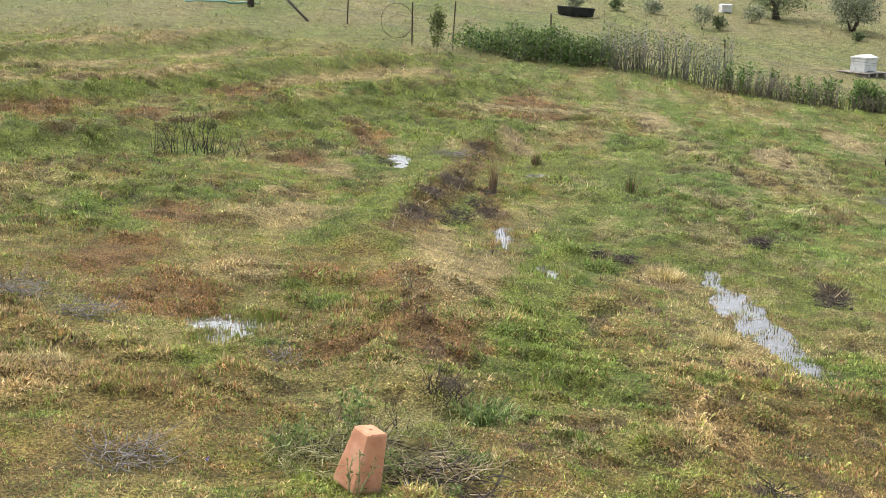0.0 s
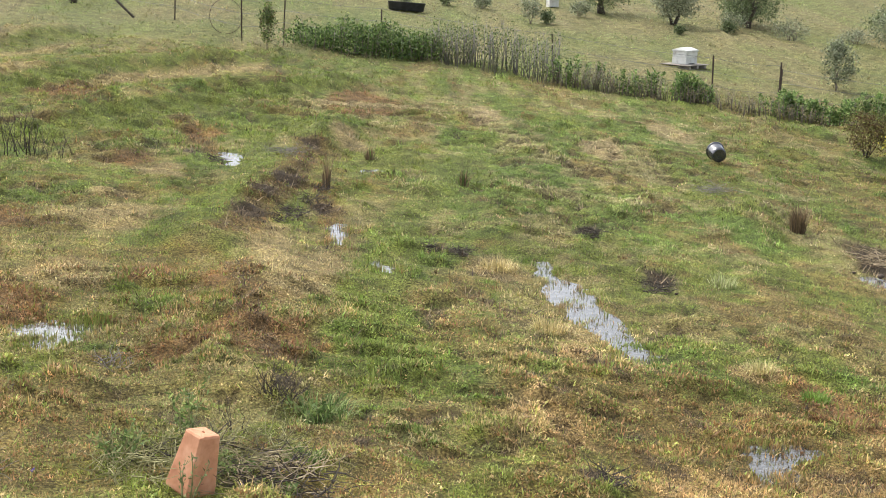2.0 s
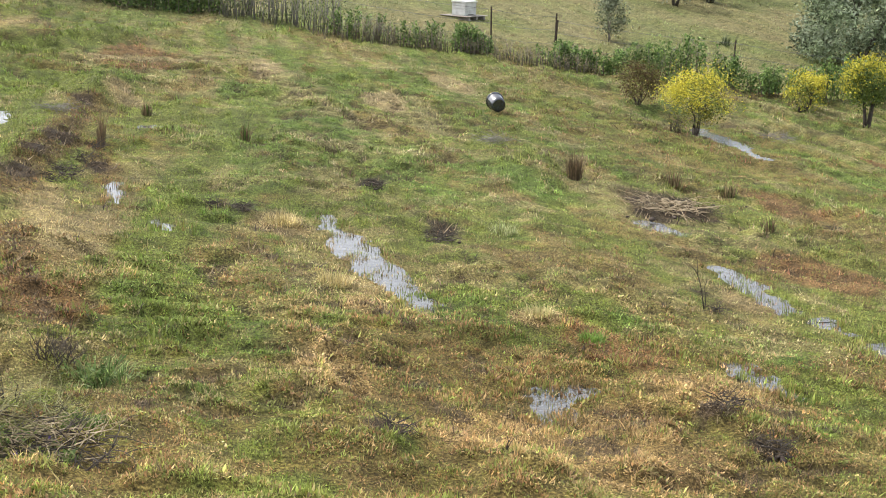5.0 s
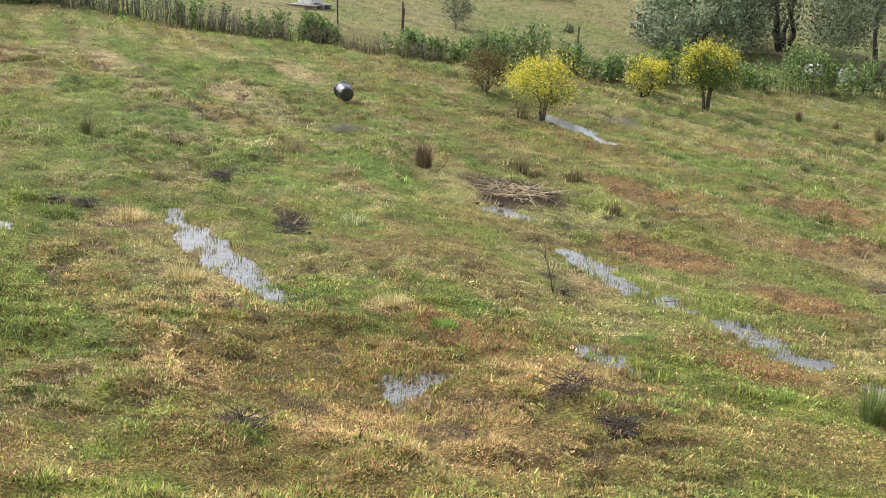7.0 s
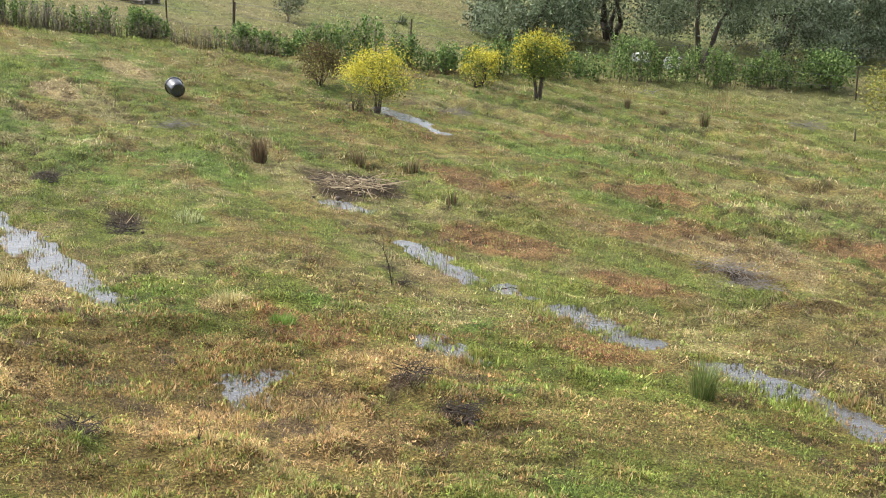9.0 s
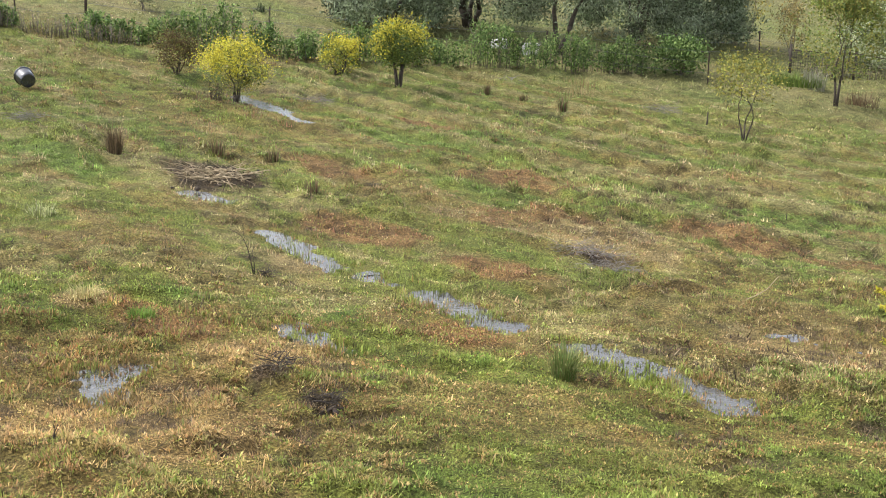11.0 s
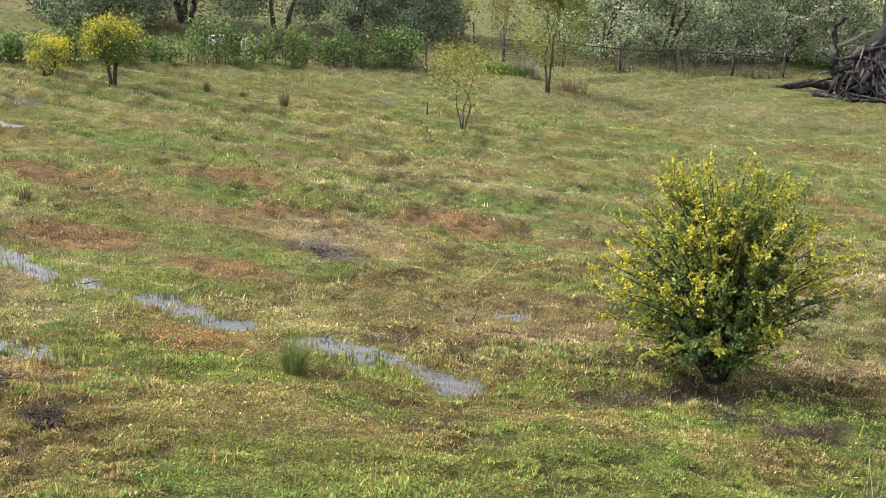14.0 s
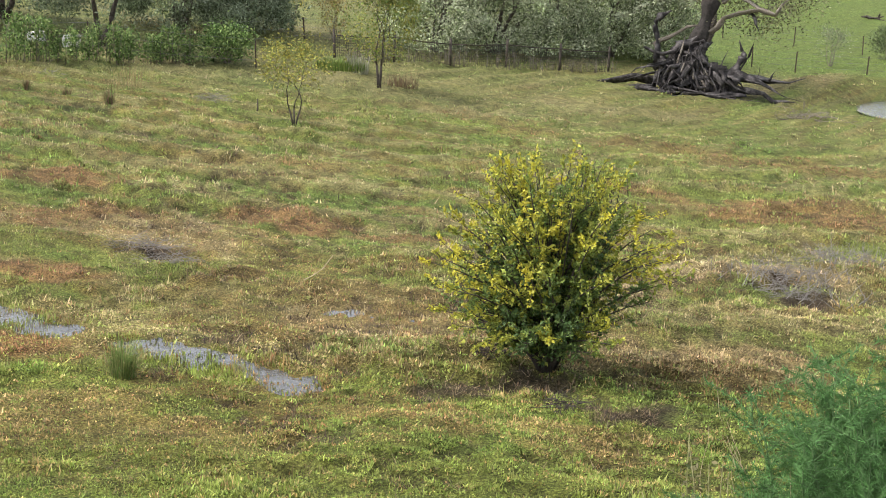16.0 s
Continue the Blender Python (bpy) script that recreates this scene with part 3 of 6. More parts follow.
def sward(r0, r1, n, size, width, label, kite=True, clump=9, tuft_r=0.03):
    """Grass between two distances, in small tufts of one colour with gaps between them."""
    m = n // clump
    tx, ty = scatter(r0, r1, -22, 82, m)
    straw, rust, mud, lush = cover(tx, ty)
    reach = np.minimum.reduce([pool_reach(tx, ty, c) for c in POOLS])
    keep = (rng.random(m) > 1.1 * mud) & (pond_reach(tx, ty) > 1.05)
    keep &= (reach > -0.04) | (rng.random(m) < (1.0 if r1 < 20 else 0.3) * (0.26 + 0.72 * smooth(0.40, 0.56, cloud(tx, ty, 0.17, 131, 2))))
    tx, ty, straw, rust, mud, lush, reach = (v[keep] for v in (tx, ty, straw, rust, mud, lush, reach))
    m = len(tx)
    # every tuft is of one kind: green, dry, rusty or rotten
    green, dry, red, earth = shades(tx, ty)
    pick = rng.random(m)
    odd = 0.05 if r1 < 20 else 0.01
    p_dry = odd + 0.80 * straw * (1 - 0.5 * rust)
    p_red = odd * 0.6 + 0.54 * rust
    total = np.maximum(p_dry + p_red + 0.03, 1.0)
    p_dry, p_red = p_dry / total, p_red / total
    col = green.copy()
    kind_dry, kind_red = pick < p_dry, (pick >= p_dry) & (pick < p_dry + p_red)
    col[kind_dry], col[kind_red] = dry[kind_dry], red[kind_red]
    rotten = pick > 0.962 - 0.05 * rust
    col[rotten] = np.array([0.085, 0.062, 0.040])
    col = 0.8 * col + 0.2 * tint(tx, ty)
    col = col * np.exp(rng.normal(0, 0.27 if r1 < 20 else 0.18, (m, 1))) * np.exp(rng.normal(0, 0.05, (m, 3)))
    hi = size * (0.45 + 0.8 * cloud(tx, ty, 0.30, 111, 2) + 0.7 * tussock(tx, ty)) * np.exp(rng.normal(0, 0.2, m)) * (1 + 0.05 * straw - 0.1 * rust)
    k = np.repeat(np.arange(m), clump)
    n = len(k)
    x, y = tx[k] + rng.normal(0, tuft_r, n), ty[k] + rng.normal(0, tuft_r, n)
    length = hi[k] * np.exp(rng.normal(0, 0.3 if r1 < 20 else 0.15, n)) * np.where(reach[k] < 0.05, 1.45 if r1 < 20 else 0.8, 1.0)
    lean = np.clip(rng.normal(0.70, 0.38, n) + 0.25 * straw[k] - 0.45 * (reach[k] < 0.05), 0.1, 1.5)
    blades("grass", x, y, length, lean, width * np.exp(rng.normal(0, 0.25, n)), col[k] * np.exp(rng.normal(0.0, 0.15, (n, 1))), label, kite)


sward(5.5, 8.2, 120000, 0.029, 0.0055, "short matted pasture grass, green and straw-coloured", True, 8, 0.014)
sward(5.5, 9.0, 150000, 0.021, 0.0115, "low carpet of small round weed leaves", True, 5, 0.022)
sward(8.2, 11.0, 230000, 0.031, 0.0068, "short matted pasture grass, green and straw-coloured", False, 8, 0.016)
sward(9.0, 13.0, 125000, 0.027, 0.0150, "low carpet of small round weed leaves", True, 4, 0.024)
sward(11.0, 19.0, 360000, 0.036, 0.0115, "short matted pasture grass, green and straw-coloured", False, 7, 0.026)
sward(19.0, 34.0, 280000, 0.050, 0.020, "patchy pasture grass on low ridges", False, 6, 0.045)
sward(34.0, 66.0, 130000, 0.060, 0.030, "tussocky hillside pasture grass", False, 5, 0.09)


# ---- dead litter on torn ground ----
def litter(r0, r1, n, length, width):
    """Dark and tan dead stems lying where the turf is torn."""
    x, y = scatter(r0, r1, -20, 70, n)
    keep = rng.random(n) < np.clip(1.5 * cover(x, y)[2], 0, 0.9)
    keep &= np.minimum.reduce([pool_reach(x, y, c) for c in POOLS]) > 0.05
    x, y = x[keep], y[keep]
    n = len(x)
    pal = np.array([[0.045, 0.034, 0.026], [0.09, 0.062, 0.042], [0.17, 0.115, 0.068], [0.30, 0.23, 0.14]])
    col = pal[rng.choice(4, n, p=[0.26, 0.28, 0.26, 0.20])] * np.exp(rng.normal(0, 0.2, (n, 1)))
    blades("dead_litter", x, y, length * np.exp(rng.normal(0, 0.4, n)), np.clip(rng.normal(1.15, 0.3, n), 0.2, 1.5), width * np.exp(rng.normal(0, 0.3, n)), col, "dark dead stems lying on torn turf", False)


litter(5.5, 11.0, 330000, 0.050, 0.0065)
litter(11.0, 27.0, 360000, 0.075, 0.014)


# ---- builders for things ----
def thing(name, x, y, label, category, group="", sink=0.0):
    e = new(name)
    e.location = (x, y, ground_at(x, y) - sink)
    e.empty_display_size = 0.2
    return tagged(e, label, category, group)


def part(name, mesh, parent, label="", at=None):
    ob = new(name, mesh)
    ob.parent = parent
    if at is not None:
        ob.matrix_basis = at
    if label:
        ob["label"] = label
    return ob


def bm_mesh(name, bm, material, smooth_faces=False):
    me = bpy.data.meshes.new(name)
    for f in bm.faces:
        f.smooth = smooth_faces
    bm.to_mesh(me)
    bm.free()
    me.materials.append(material)
    return me


def tube(points, radii, sides=7):
    """Vertices and triangles of a tapered, bent tube with closed ends."""
    pts = np.asarray(points, float)
    n = len(pts)
    radii = np.broadcast_to(np.asarray(radii, float), (n,))
    d = np.gradient(pts, axis=0)
    d /= np.linalg.norm(d, axis=1, keepdims=True) + 1e-9
    ref = np.where(np.abs(d[:, 2:3]) > 0.9, np.array([[1.0, 0, 0]]), np.array([[0, 0, 1.0]]))
    u = np.cross(d, ref)
    u /= np.linalg.norm(u, axis=1, keepdims=True) + 1e-9
    w = np.cross(d, u)
    a = np.linspace(0, 2 * math.pi, sides, endpoint=False)
    ring = (u[:, None, :] * np.cos(a)[None, :, None] + w[:, None, :] * np.sin(a)[None, :, None]) * radii[:, None, None]
    v = np.concatenate([(pts[:, None, :] + ring).reshape(-1, 3), pts[:1], pts[-1:]])
    f = []
    for i in range(n - 1):
        for j in range(sides):
            p, q = i * sides + j, i * sides + (j + 1) % sides
            f += [(p, q, q + sides), (p, q + sides, p + sides)]
    e0, e1 = n * sides, n * sides + 1
    for j in range(sides):
        f.append((e0, (j + 1) % sides, j))
        f.append((e1, (n - 1) * sides + j, (n - 1) * sides + (j + 1) % sides))
    return v, np.array(f)


class Soup:
    """Collects pieces of one part before they become one mesh."""

    def __init__(self):
        self.v, self.f, self.c, self.n = [], [], [], 0

    def add(self, v, f, colour=None):
        self.v.append(np.asarray(v, float))
        self.f.append(np.asarray(f) + self.n)
        if colour is not None:
            self.c.append(np.broadcast_to(np.asarray(colour, float), (len(v), 3)))
        self.n += len(v)
        return self

    def mesh(self, name, material, smooth_faces=False):
        c = np.concatenate(self.c) if self.c else None
        return mesh_from(name, np.concatenate(self.v), np.concatenate(self.f), material, c, smooth_faces)


def unit(v):
    return v / (np.linalg.norm(v, axis=-1, keepdims=True) + 1e-9)


def leaves(centres, size, colours, weights, long=1.6, droop=0.0, up=0.3, vary=0.25):
    """Kite-shaped leaves at the centres; colours is a palette with weights."""
    n = len(centres)
    d = unit(rng.normal(0, 1, (n, 3)) + np.array([0, 0, up - 1.6 * droop]))
    s = unit(np.cross(d, rng.normal(0, 1, (n, 3))))
    nrm = np.cross(d, s)
    ln = (size * long * np.exp(rng.normal(0, vary, n)))[:, None]
    wd = (size * 0.40 * np.exp(rng.normal(0, vary, n)))[:, None]
    base = centres
    mid = centres + d * ln * 0.45 + nrm * ln * 0.06
    tip = centres + d * ln
    v = np.stack([base, mid + s * wd, mid - s * wd, tip], 1).reshape(-1, 3)
    i = np.arange(n)[:, None] * 4
    f = np.concatenate([i + np.array([0, 1, 2]), i + np.array([2, 1, 3])])
    pal = np.asarray(colours, float)
    k = rng.choice(len(pal), n, p=np.asarray(weights, float) / np.sum(weights))
    c = pal[k] * np.exp(rng.normal(0, 0.22, (n, 1)))
    return v, f, np.repeat(c, 4, axis=0)


def grow(start, direction, length, radius, depth, spread, out, tips, bend=0.18, lift=0.12, forks=(2, 3), shrink=0.72):
    """Adds a limb and its branches to out; notes the twig tips."""
    n = 5
    pts = [np.array(start, float)]
    d = np.array(direction, float)
    for _ in range(n - 1):
        d = unit(d + rng.normal(0, bend, 3) + np.array([0, 0, lift]))
        pts.append(pts[-1] + d * length / (n - 1))
    end = radius * 0.55
    v, f = tube(pts, np.linspace(radius, end, n), 7 if radius > 0.02 else 3)
    out.add(v, f)
    tips.append((pts[-1], d, depth))
    if depth <= 1:
        tips.append((pts[2], d, depth))
    if depth > 0:
        for k in range(rng.integers(forks[0], forks[1] + 1)):
            side = unit(rng.normal(0, 1, 3))
            nd = unit(d + side * spread)
            at = pts[-1] if k < 2 else pts[rng.integers(2, n - 1)]
            grow(at, nd, length * shrink * rng.uniform(0.8, 1.15), end * 0.85, depth - 1, spread, out, tips, bend, lift, forks, shrink)


GREY_BARK = plain("grey_bark", [(0.3, (0.10, 0.085, 0.07)), (0.55, (0.21, 0.18, 0.15)), (0.75, (0.30, 0.27, 0.23))], 22, 0.9, 0.6)
DARK_BARK = plain("dark_bark", [(0.3, (0.035, 0.028, 0.024)), (0.6, (0.085, 0.07, 0.058)), (0.8, (0.14, 0.12, 0.10))], 14, 0.9, 0.7)
STUMP_WOOD = plain("weathered_root_wood", [(0.42, (0.016, 0.014, 0.014)), (0.52, (0.045, 0.040, 0.040)), (0.64, (0.11, 0.10, 0.098)), (0.80, (0.26, 0.24, 0.23))], 5.0, 0.85, 0.9, detail=9.0)
BURNT_BARK = plain("wet_dark_bark", [(0.3, (0.014, 0.012, 0.011)), (0.6, (0.035, 0.030, 0.027)), (0.8, (0.07, 0.06, 0.055))], 9, 0.9, 0.8)
TERRACOTTA = plain("terracotta", [(0.25, (0.40, 0.175, 0.095)), (0.5, (0.56, 0.27, 0.155)), (0.75, (0.68, 0.38, 0.25))], 9, 0.85, 0.15)
BLACK_PLASTIC = plain("black_plastic", [(0.3, (0.012, 0.013, 0.018)), (0.7, (0.028, 0.031, 0.042))], 12, 0.20, 0.02, spec=1.0)
WHITE_PAINT = plain("flaking_white_paint", [(0.28, (0.33, 0.31, 0.28)), (0.45, (0.55, 0.55, 0.53)), (0.8, (0.68, 0.68, 0.67))], 5, 0.6, 0.2)
PALLET_WOOD = plain("grey_pallet_wood", [(0.3, (0.16, 0.14, 0.12)), (0.7, (0.34, 0.31, 0.27))], 7, 0.9, 0.4)
STEEL_POST = plain("rusty_steel", [(0.3, (0.035, 0.027, 0.024)), (0.7, (0.10, 0.07, 0.055))], 18, 0.75, 0.3, metal=0.3)
WIRE = plain("dull_wire", [(0.3, (0.13, 0.13, 0.13)), (0.7, (0.22, 0.22, 0.22))], 20, 0.55, 0.0, metal=0.7)
TROUGH = plain("dark_trough", [(0.3, (0.015, 0.016, 0.02)), (0.7, (0.045, 0.045, 0.05))], 5, 0.5, 0.1)
MUD_CLOD = plain("wet_clod", [(0.3, (0.030, 0.022, 0.017)), (0.6, (0.075, 0.055, 0.042)), (0.8, (0.13, 0.10, 0.075))], 9, 0.75, 0.8)
NETTING = plain("dark_shade_mesh", [(0.3, (0.012, 0.012, 0.014)), (0.7, (0.04, 0.04, 0.045))], 25, 0.85, 0.3)
DRY_STEM = plain("dry_stem", [(0.3, (0.24, 0.18, 0.11)), (0.7, (0.46, 0.38, 0.25))], 14, 0.85, 0.1)
ASH_STEM = plain("grey_dead_stem", [(0.3, (0.13, 0.115, 0.11)), (0.7, (0.28, 0.26, 0.25))], 14, 0.9, 0.1)
GREEN_HOSE = plain("pale_green_hose", [(0.3, (0.14, 0.26, 0.20)), (0.7, (0.24, 0.38, 0.30))], 9, 0.5, 0.0)


def tree(name, x, y, height, width, label, category, palette, weights, trunks=1, trunk_h=0.3, trunk_r=0.04, depth=3,
         leaf=0.04, count=6000, spread=0.7, puff=0.13, droop=0.0, bark=None, group="", outer=None, lean=(0, 0), bare=0.0, long=1.6, dome=0.5, clumps=90, low=0.12, shift=(0, 0), yellow=(0.60, 1.10), clumpy=0.24, sky_lit=None, flare=0.38, skirt=False):
    """A tree or bush: tapered trunks with limbs, and a crown of many small leaves round the twig tips."""
    t = thing(name, x, y, label, category, group, sink=0.03)
    wood, tips = Soup(), []
    for k in range(trunks):
        a = 2 * math.pi * (k + rng.uniform(0, 0.6)) / max(trunks, 1)
        off = 0.0 if trunks == 1 else trunk_r * 0.6
        out = 0.10 if trunks == 1 else flare
        d = unit(np.array([math.cos(a) * out + lean[0], math.sin(a) * out + lean[1], 1.0]))
        r = trunk_r / math.sqrt(trunks)
        h0 = max(trunk_h * height, 0.05)
        top = np.array([off * math.cos(a), off * math.sin(a), 0]) + d * h0
        v, f = tube([np.array([off * math.cos(a), off * math.sin(a), -0.05]), np.array([off * math.cos(a), off * math.sin(a), 0.02]) + d * h0 * 0.4, top], [r * 1.25, r, r * 0.85], 9)
        wood.add(v, f)
        grow(top, d, (height - h0) * 0.42, r * 0.8, depth, spread, wood, tips, forks=(3, 4) if trunks == 1 else (2, 3))
    pts = np.array([p for p, _, dd in tips if dd <= depth - 1])
    # fit the twigs to the crown's true size
    ext = np.array([np.abs(pts[:, 0]).max(), np.abs(pts[:, 1]).max(), pts[:, 2].max()])
    fit = np.array([width / 2 / ext[0], width / 2 / ext[1], height / ext[2]]) * 0.95
    scale = lambda p: np.asarray(p) * np.where(np.asarray(p)[..., 2:3] > 0, fit, np.array([fit[0], fit[1], 1.0]))
    wood.v = [scale(v) for v in wood.v]
    pts = scale(pts)
    part("trunk", wood.mesh("trunk", bark or GREY_BARK, True), t)
    # clumps all over a dome, besides those at the twig tips
    inner = int(count * (1 - dome))
    q = unit(rng.normal(0, 1, (clumps, 3)))
    q *= rng.uniform(0.62, 0.97, (clumps, 1)) * np.exp(rng.normal(0, 0.05, (clumps, 1)))
    zl = low * height
    if skirt:
        # boughs sweep the ground all round
        under = q[:, 2] < 0
        q[under, :2] = unit(q[under, :2]) * rng.uniform(0.55, 0.98, (under.sum(), 1))
    shell = np.stack([q[:, 0] * width / 2, q[:, 1] * width / 2, zl + (height - zl) * (0.42 + np.where(q[:, 2] > 0, 0.56, 0.42) * q[:, 2])], -1)
    shell[:, :2] += np.array(shift)
    keys = np.concatenate([pts, shell])
    pick = np.concatenate([rng.integers(0, len(pts), inner), len(pts) + rng.integers(0, clumps, count - inner)])
    pts = keys
    puffs = rng.uniform(0.6, 1.35, len(pts))
    c = pts[pick] + rng.normal(0, 1, (count, 3)) * (puff * width * puffs[pick])[:, None] * np.array([0.9, 0.9, 0.8])
    if droop:
        c[:, 2] -= droop * np.abs(rng.normal(0, 1, count)) * height * 0.22
    ok = c[:, 2] > 0.03 * height
    c, pick_kept = c[ok], pick[ok]
    if bare:
        side = soft_noise(c[:, 0] * 3 / width + 50, c[:, 2] * 3 / height + 50, 1.0, 7)
        ok = (side > bare) | (rng.random(len(c)) < 0.25)
        c, pick_kept = c[ok], pick_kept[ok]
    v, f, col = leaves(c, leaf, palette, weights, long, droop)
    col = col * np.repeat(np.minimum(np.exp(rng.normal(0, clumpy, len(keys))), 1.9)[pick_kept], 4)[:, None]
    if sky_lit is not None:
        # sky light put into the colour: each clump paler on top, darker beneath
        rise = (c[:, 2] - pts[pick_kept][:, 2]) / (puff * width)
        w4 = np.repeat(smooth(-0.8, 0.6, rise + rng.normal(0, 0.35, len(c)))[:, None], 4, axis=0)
        col = col * (1 - w4) + np.repeat(np.asarray(sky_lit) * np.exp(rng.normal(0, 0.22, (len(c), 1))), 4, axis=0) * w4
    if outer is not None:
        mid = np.array([0, 0, height * 0.52])
        reach = np.linalg.norm((c - mid) / np.array([width / 2, width / 2, height * 0.5]), axis=1)
        share = smooth(yellow[0], yellow[1], reach + 0.7 * (c[:, 2] / height - 0.5) + rng.normal(0, 0.10, len(c)) + 0.9 * (rng.random(len(keys))[pick_kept] - 0.5))
        young = np.asarray(outer) * np.exp(rng.normal(0, 0.2, (len(c), 1)))
        w = np.clip(share + rng.normal(0, 0.12, len(c)), 0, 1)[:, None]
        w4 = np.repeat(w, 4, axis=0)
        col = col * (1 - w4) + np.repeat(young, 4, axis=0) * w4
    part("crown", mesh_from("crown", v, f, LEAF, col), t)["kind"] = "stuff"
    return t


def tuft(name, x, y, height, spread, n, palette, label, category="grass tuft", width=0.006, group="", splay=0.5):
    """A clump of long stiff blades from one root."""
    t = thing(name, x, y, label, category, group, sink=0.02)
    a = rng.uniform(0, 2 * math.pi, n)
    r = spread * np.sqrt(rng.random(n))
    root = np.stack([r * np.cos(a), r * np.sin(a), np.zeros(n)], -1)
    b = a + rng.normal(0, 0.5, n)
    ln = height * rng.uniform(0.45, 1.0, n)
    le = np.abs(rng.normal(splay * 0.5, splay * 0.4, n))
    fx, fy = np.cos(b), np.sin(b)
    m = root + np.stack([fx * np.sin(le * 0.6), fy * np.sin(le * 0.6), np.cos(le * 0.6)], -1) * (ln * 0.55)[:, None]
    tip = m + np.stack([fx * np.sin(le * 1.7), fy * np.sin(le * 1.7), np.cos(le * 1.7)], -1) * (ln * 0.45)[:, None]
    s = np.stack([-np.sin(b), np.cos(b), np.zeros(n)], -1) * width * 0.5
    v = np.stack([root - s, root + s, m + s, m - s, tip], 1).reshape(-1, 3)
    i = np.arange(n)[:, None] * 5
    f = np.concatenate([i + np.array([0, 1, 2]), i + np.array([0, 2, 3]), i + np.array([3, 2, 4])])
    pal = np.asarray(palette, float)
    c = pal[rng.integers(0, len(pal), n)] * np.exp(rng.normal(0, 0.25, (n, 1)))
    part("blade", mesh_from("blade", v, f, BLADE, np.repeat(c, 5, axis=0)), t)["kind"] = "stuff"
    return t


def twiggy(name, x, y, height, spread, n, radius, label, category="dead weed", material=None, flat=0.0, group="", fork=2):
    """Bare stems, standing or lying in a heap."""
    t = thing(name, x, y, label, category, group, sink=0.02)
    s = Soup()
    for _ in range(n):
        a = rng.uniform(0, 2 * math.pi)
        r = spread * math.sqrt(rng.random())
        p = np.array([r * math.cos(a), r * math.sin(a), rng.uniform(0.0, 0.10) * (1 if flat else 0)])
        b = rng.uniform(0, 2 * math.pi)
        up = 1.0 - flat * rng.uniform(0.8, 1.0)
        d = unit(np.array([math.cos(b) * (0.25 + flat), math.sin(b) * (0.25 + flat), up]))
        grow(p, d, height * rng.uniform(0.5, 1.0) * (0.7 if fork else 1), radius * rng.uniform(0.6, 1.2), 1 if fork else 0, 0.6, s, [], bend=0.16, lift=0.04 * (1 - flat) - 0.05 * flat, forks=(1, fork or 1), shrink=0.6)
    ob = part("stem", s.mesh("stem", material or GREY_BARK, True), t)
    if n > 1:
        ob["kind"] = "stuff"
    return t


def leafy_row(name, pts, height, count, leaf, palette, weights, label, category, depth=0.35, shoots=60, group="", uneven=0.5, stem=None, low=0.1, thick=0.10):
    """A hedge of many upright leafy shoots along a line on the ground."""
    x0, y0 = pts[0]
    t = thing(name, x0, y0, label, category, group, sink=0.02)
    z0 = t.location.z
    P = np.array(pts, float)
    seg = np.linalg.norm(np.diff(P, axis=0), axis=1)
    acc = np.concatenate([[0], np.cumsum(seg)])
    s = np.sort(rng.uniform(0, acc[-1], shoots))
    px, py = np.interp(s, acc, P[:, 0]) + rng.normal(0, depth * 0.5, shoots), np.interp(s, acc, P[:, 1]) + rng.normal(0, depth * 0.5, shoots)
    pz = ground(px, py) - z0
    ht = height * np.clip(0.62 - 0.5 * uneven + uneven * 1.7 * cloud(s + x0, s * 0 + 3.0, 0.9, 33, 2) + rng.normal(0, 0.14, shoots), 0.22, 1.3)
    wood = Soup()
    for k in range(shoots):
        base = np.array([px[k] - x0, py[k] - y0, pz[k]])
        tilt = rng.normal(0, 0.10, 2)
        v, f = tube([base, base + np.array([tilt[0] * ht[k] * 0.5, tilt[1] * ht[k] * 0.5, ht[k] * 0.5]), base + np.array([tilt[0] * ht[k] * 1.3, tilt[1] * ht[k] * 1.3, ht[k] * 0.97])], [0.010, 0.007, 0.003], 4)
        wood.add(v, f)
    part("stem", wood.mesh("stem", stem or GREY_BARK, True), t)["kind"] = "stuff"
    k = rng.integers(0, shoots, count)
    up = low + (1 - low) * rng.random(count) ** 0.8
    girth = thick * (1 + (1 - up))
    c = np.stack([px[k] - x0 + rng.normal(0, 1, count) * girth * height, py[k] - y0 + rng.normal(0, 1, count) * girth * height, pz[k] + up * ht[k]], -1)
    v, f, col = leaves(c, leaf, palette, weights, 1.5, 0.0, 0.5)
    part("foliage", mesh_from("foliage", v, f, LEAF, col), t)["kind"] = "stuff"
    return t


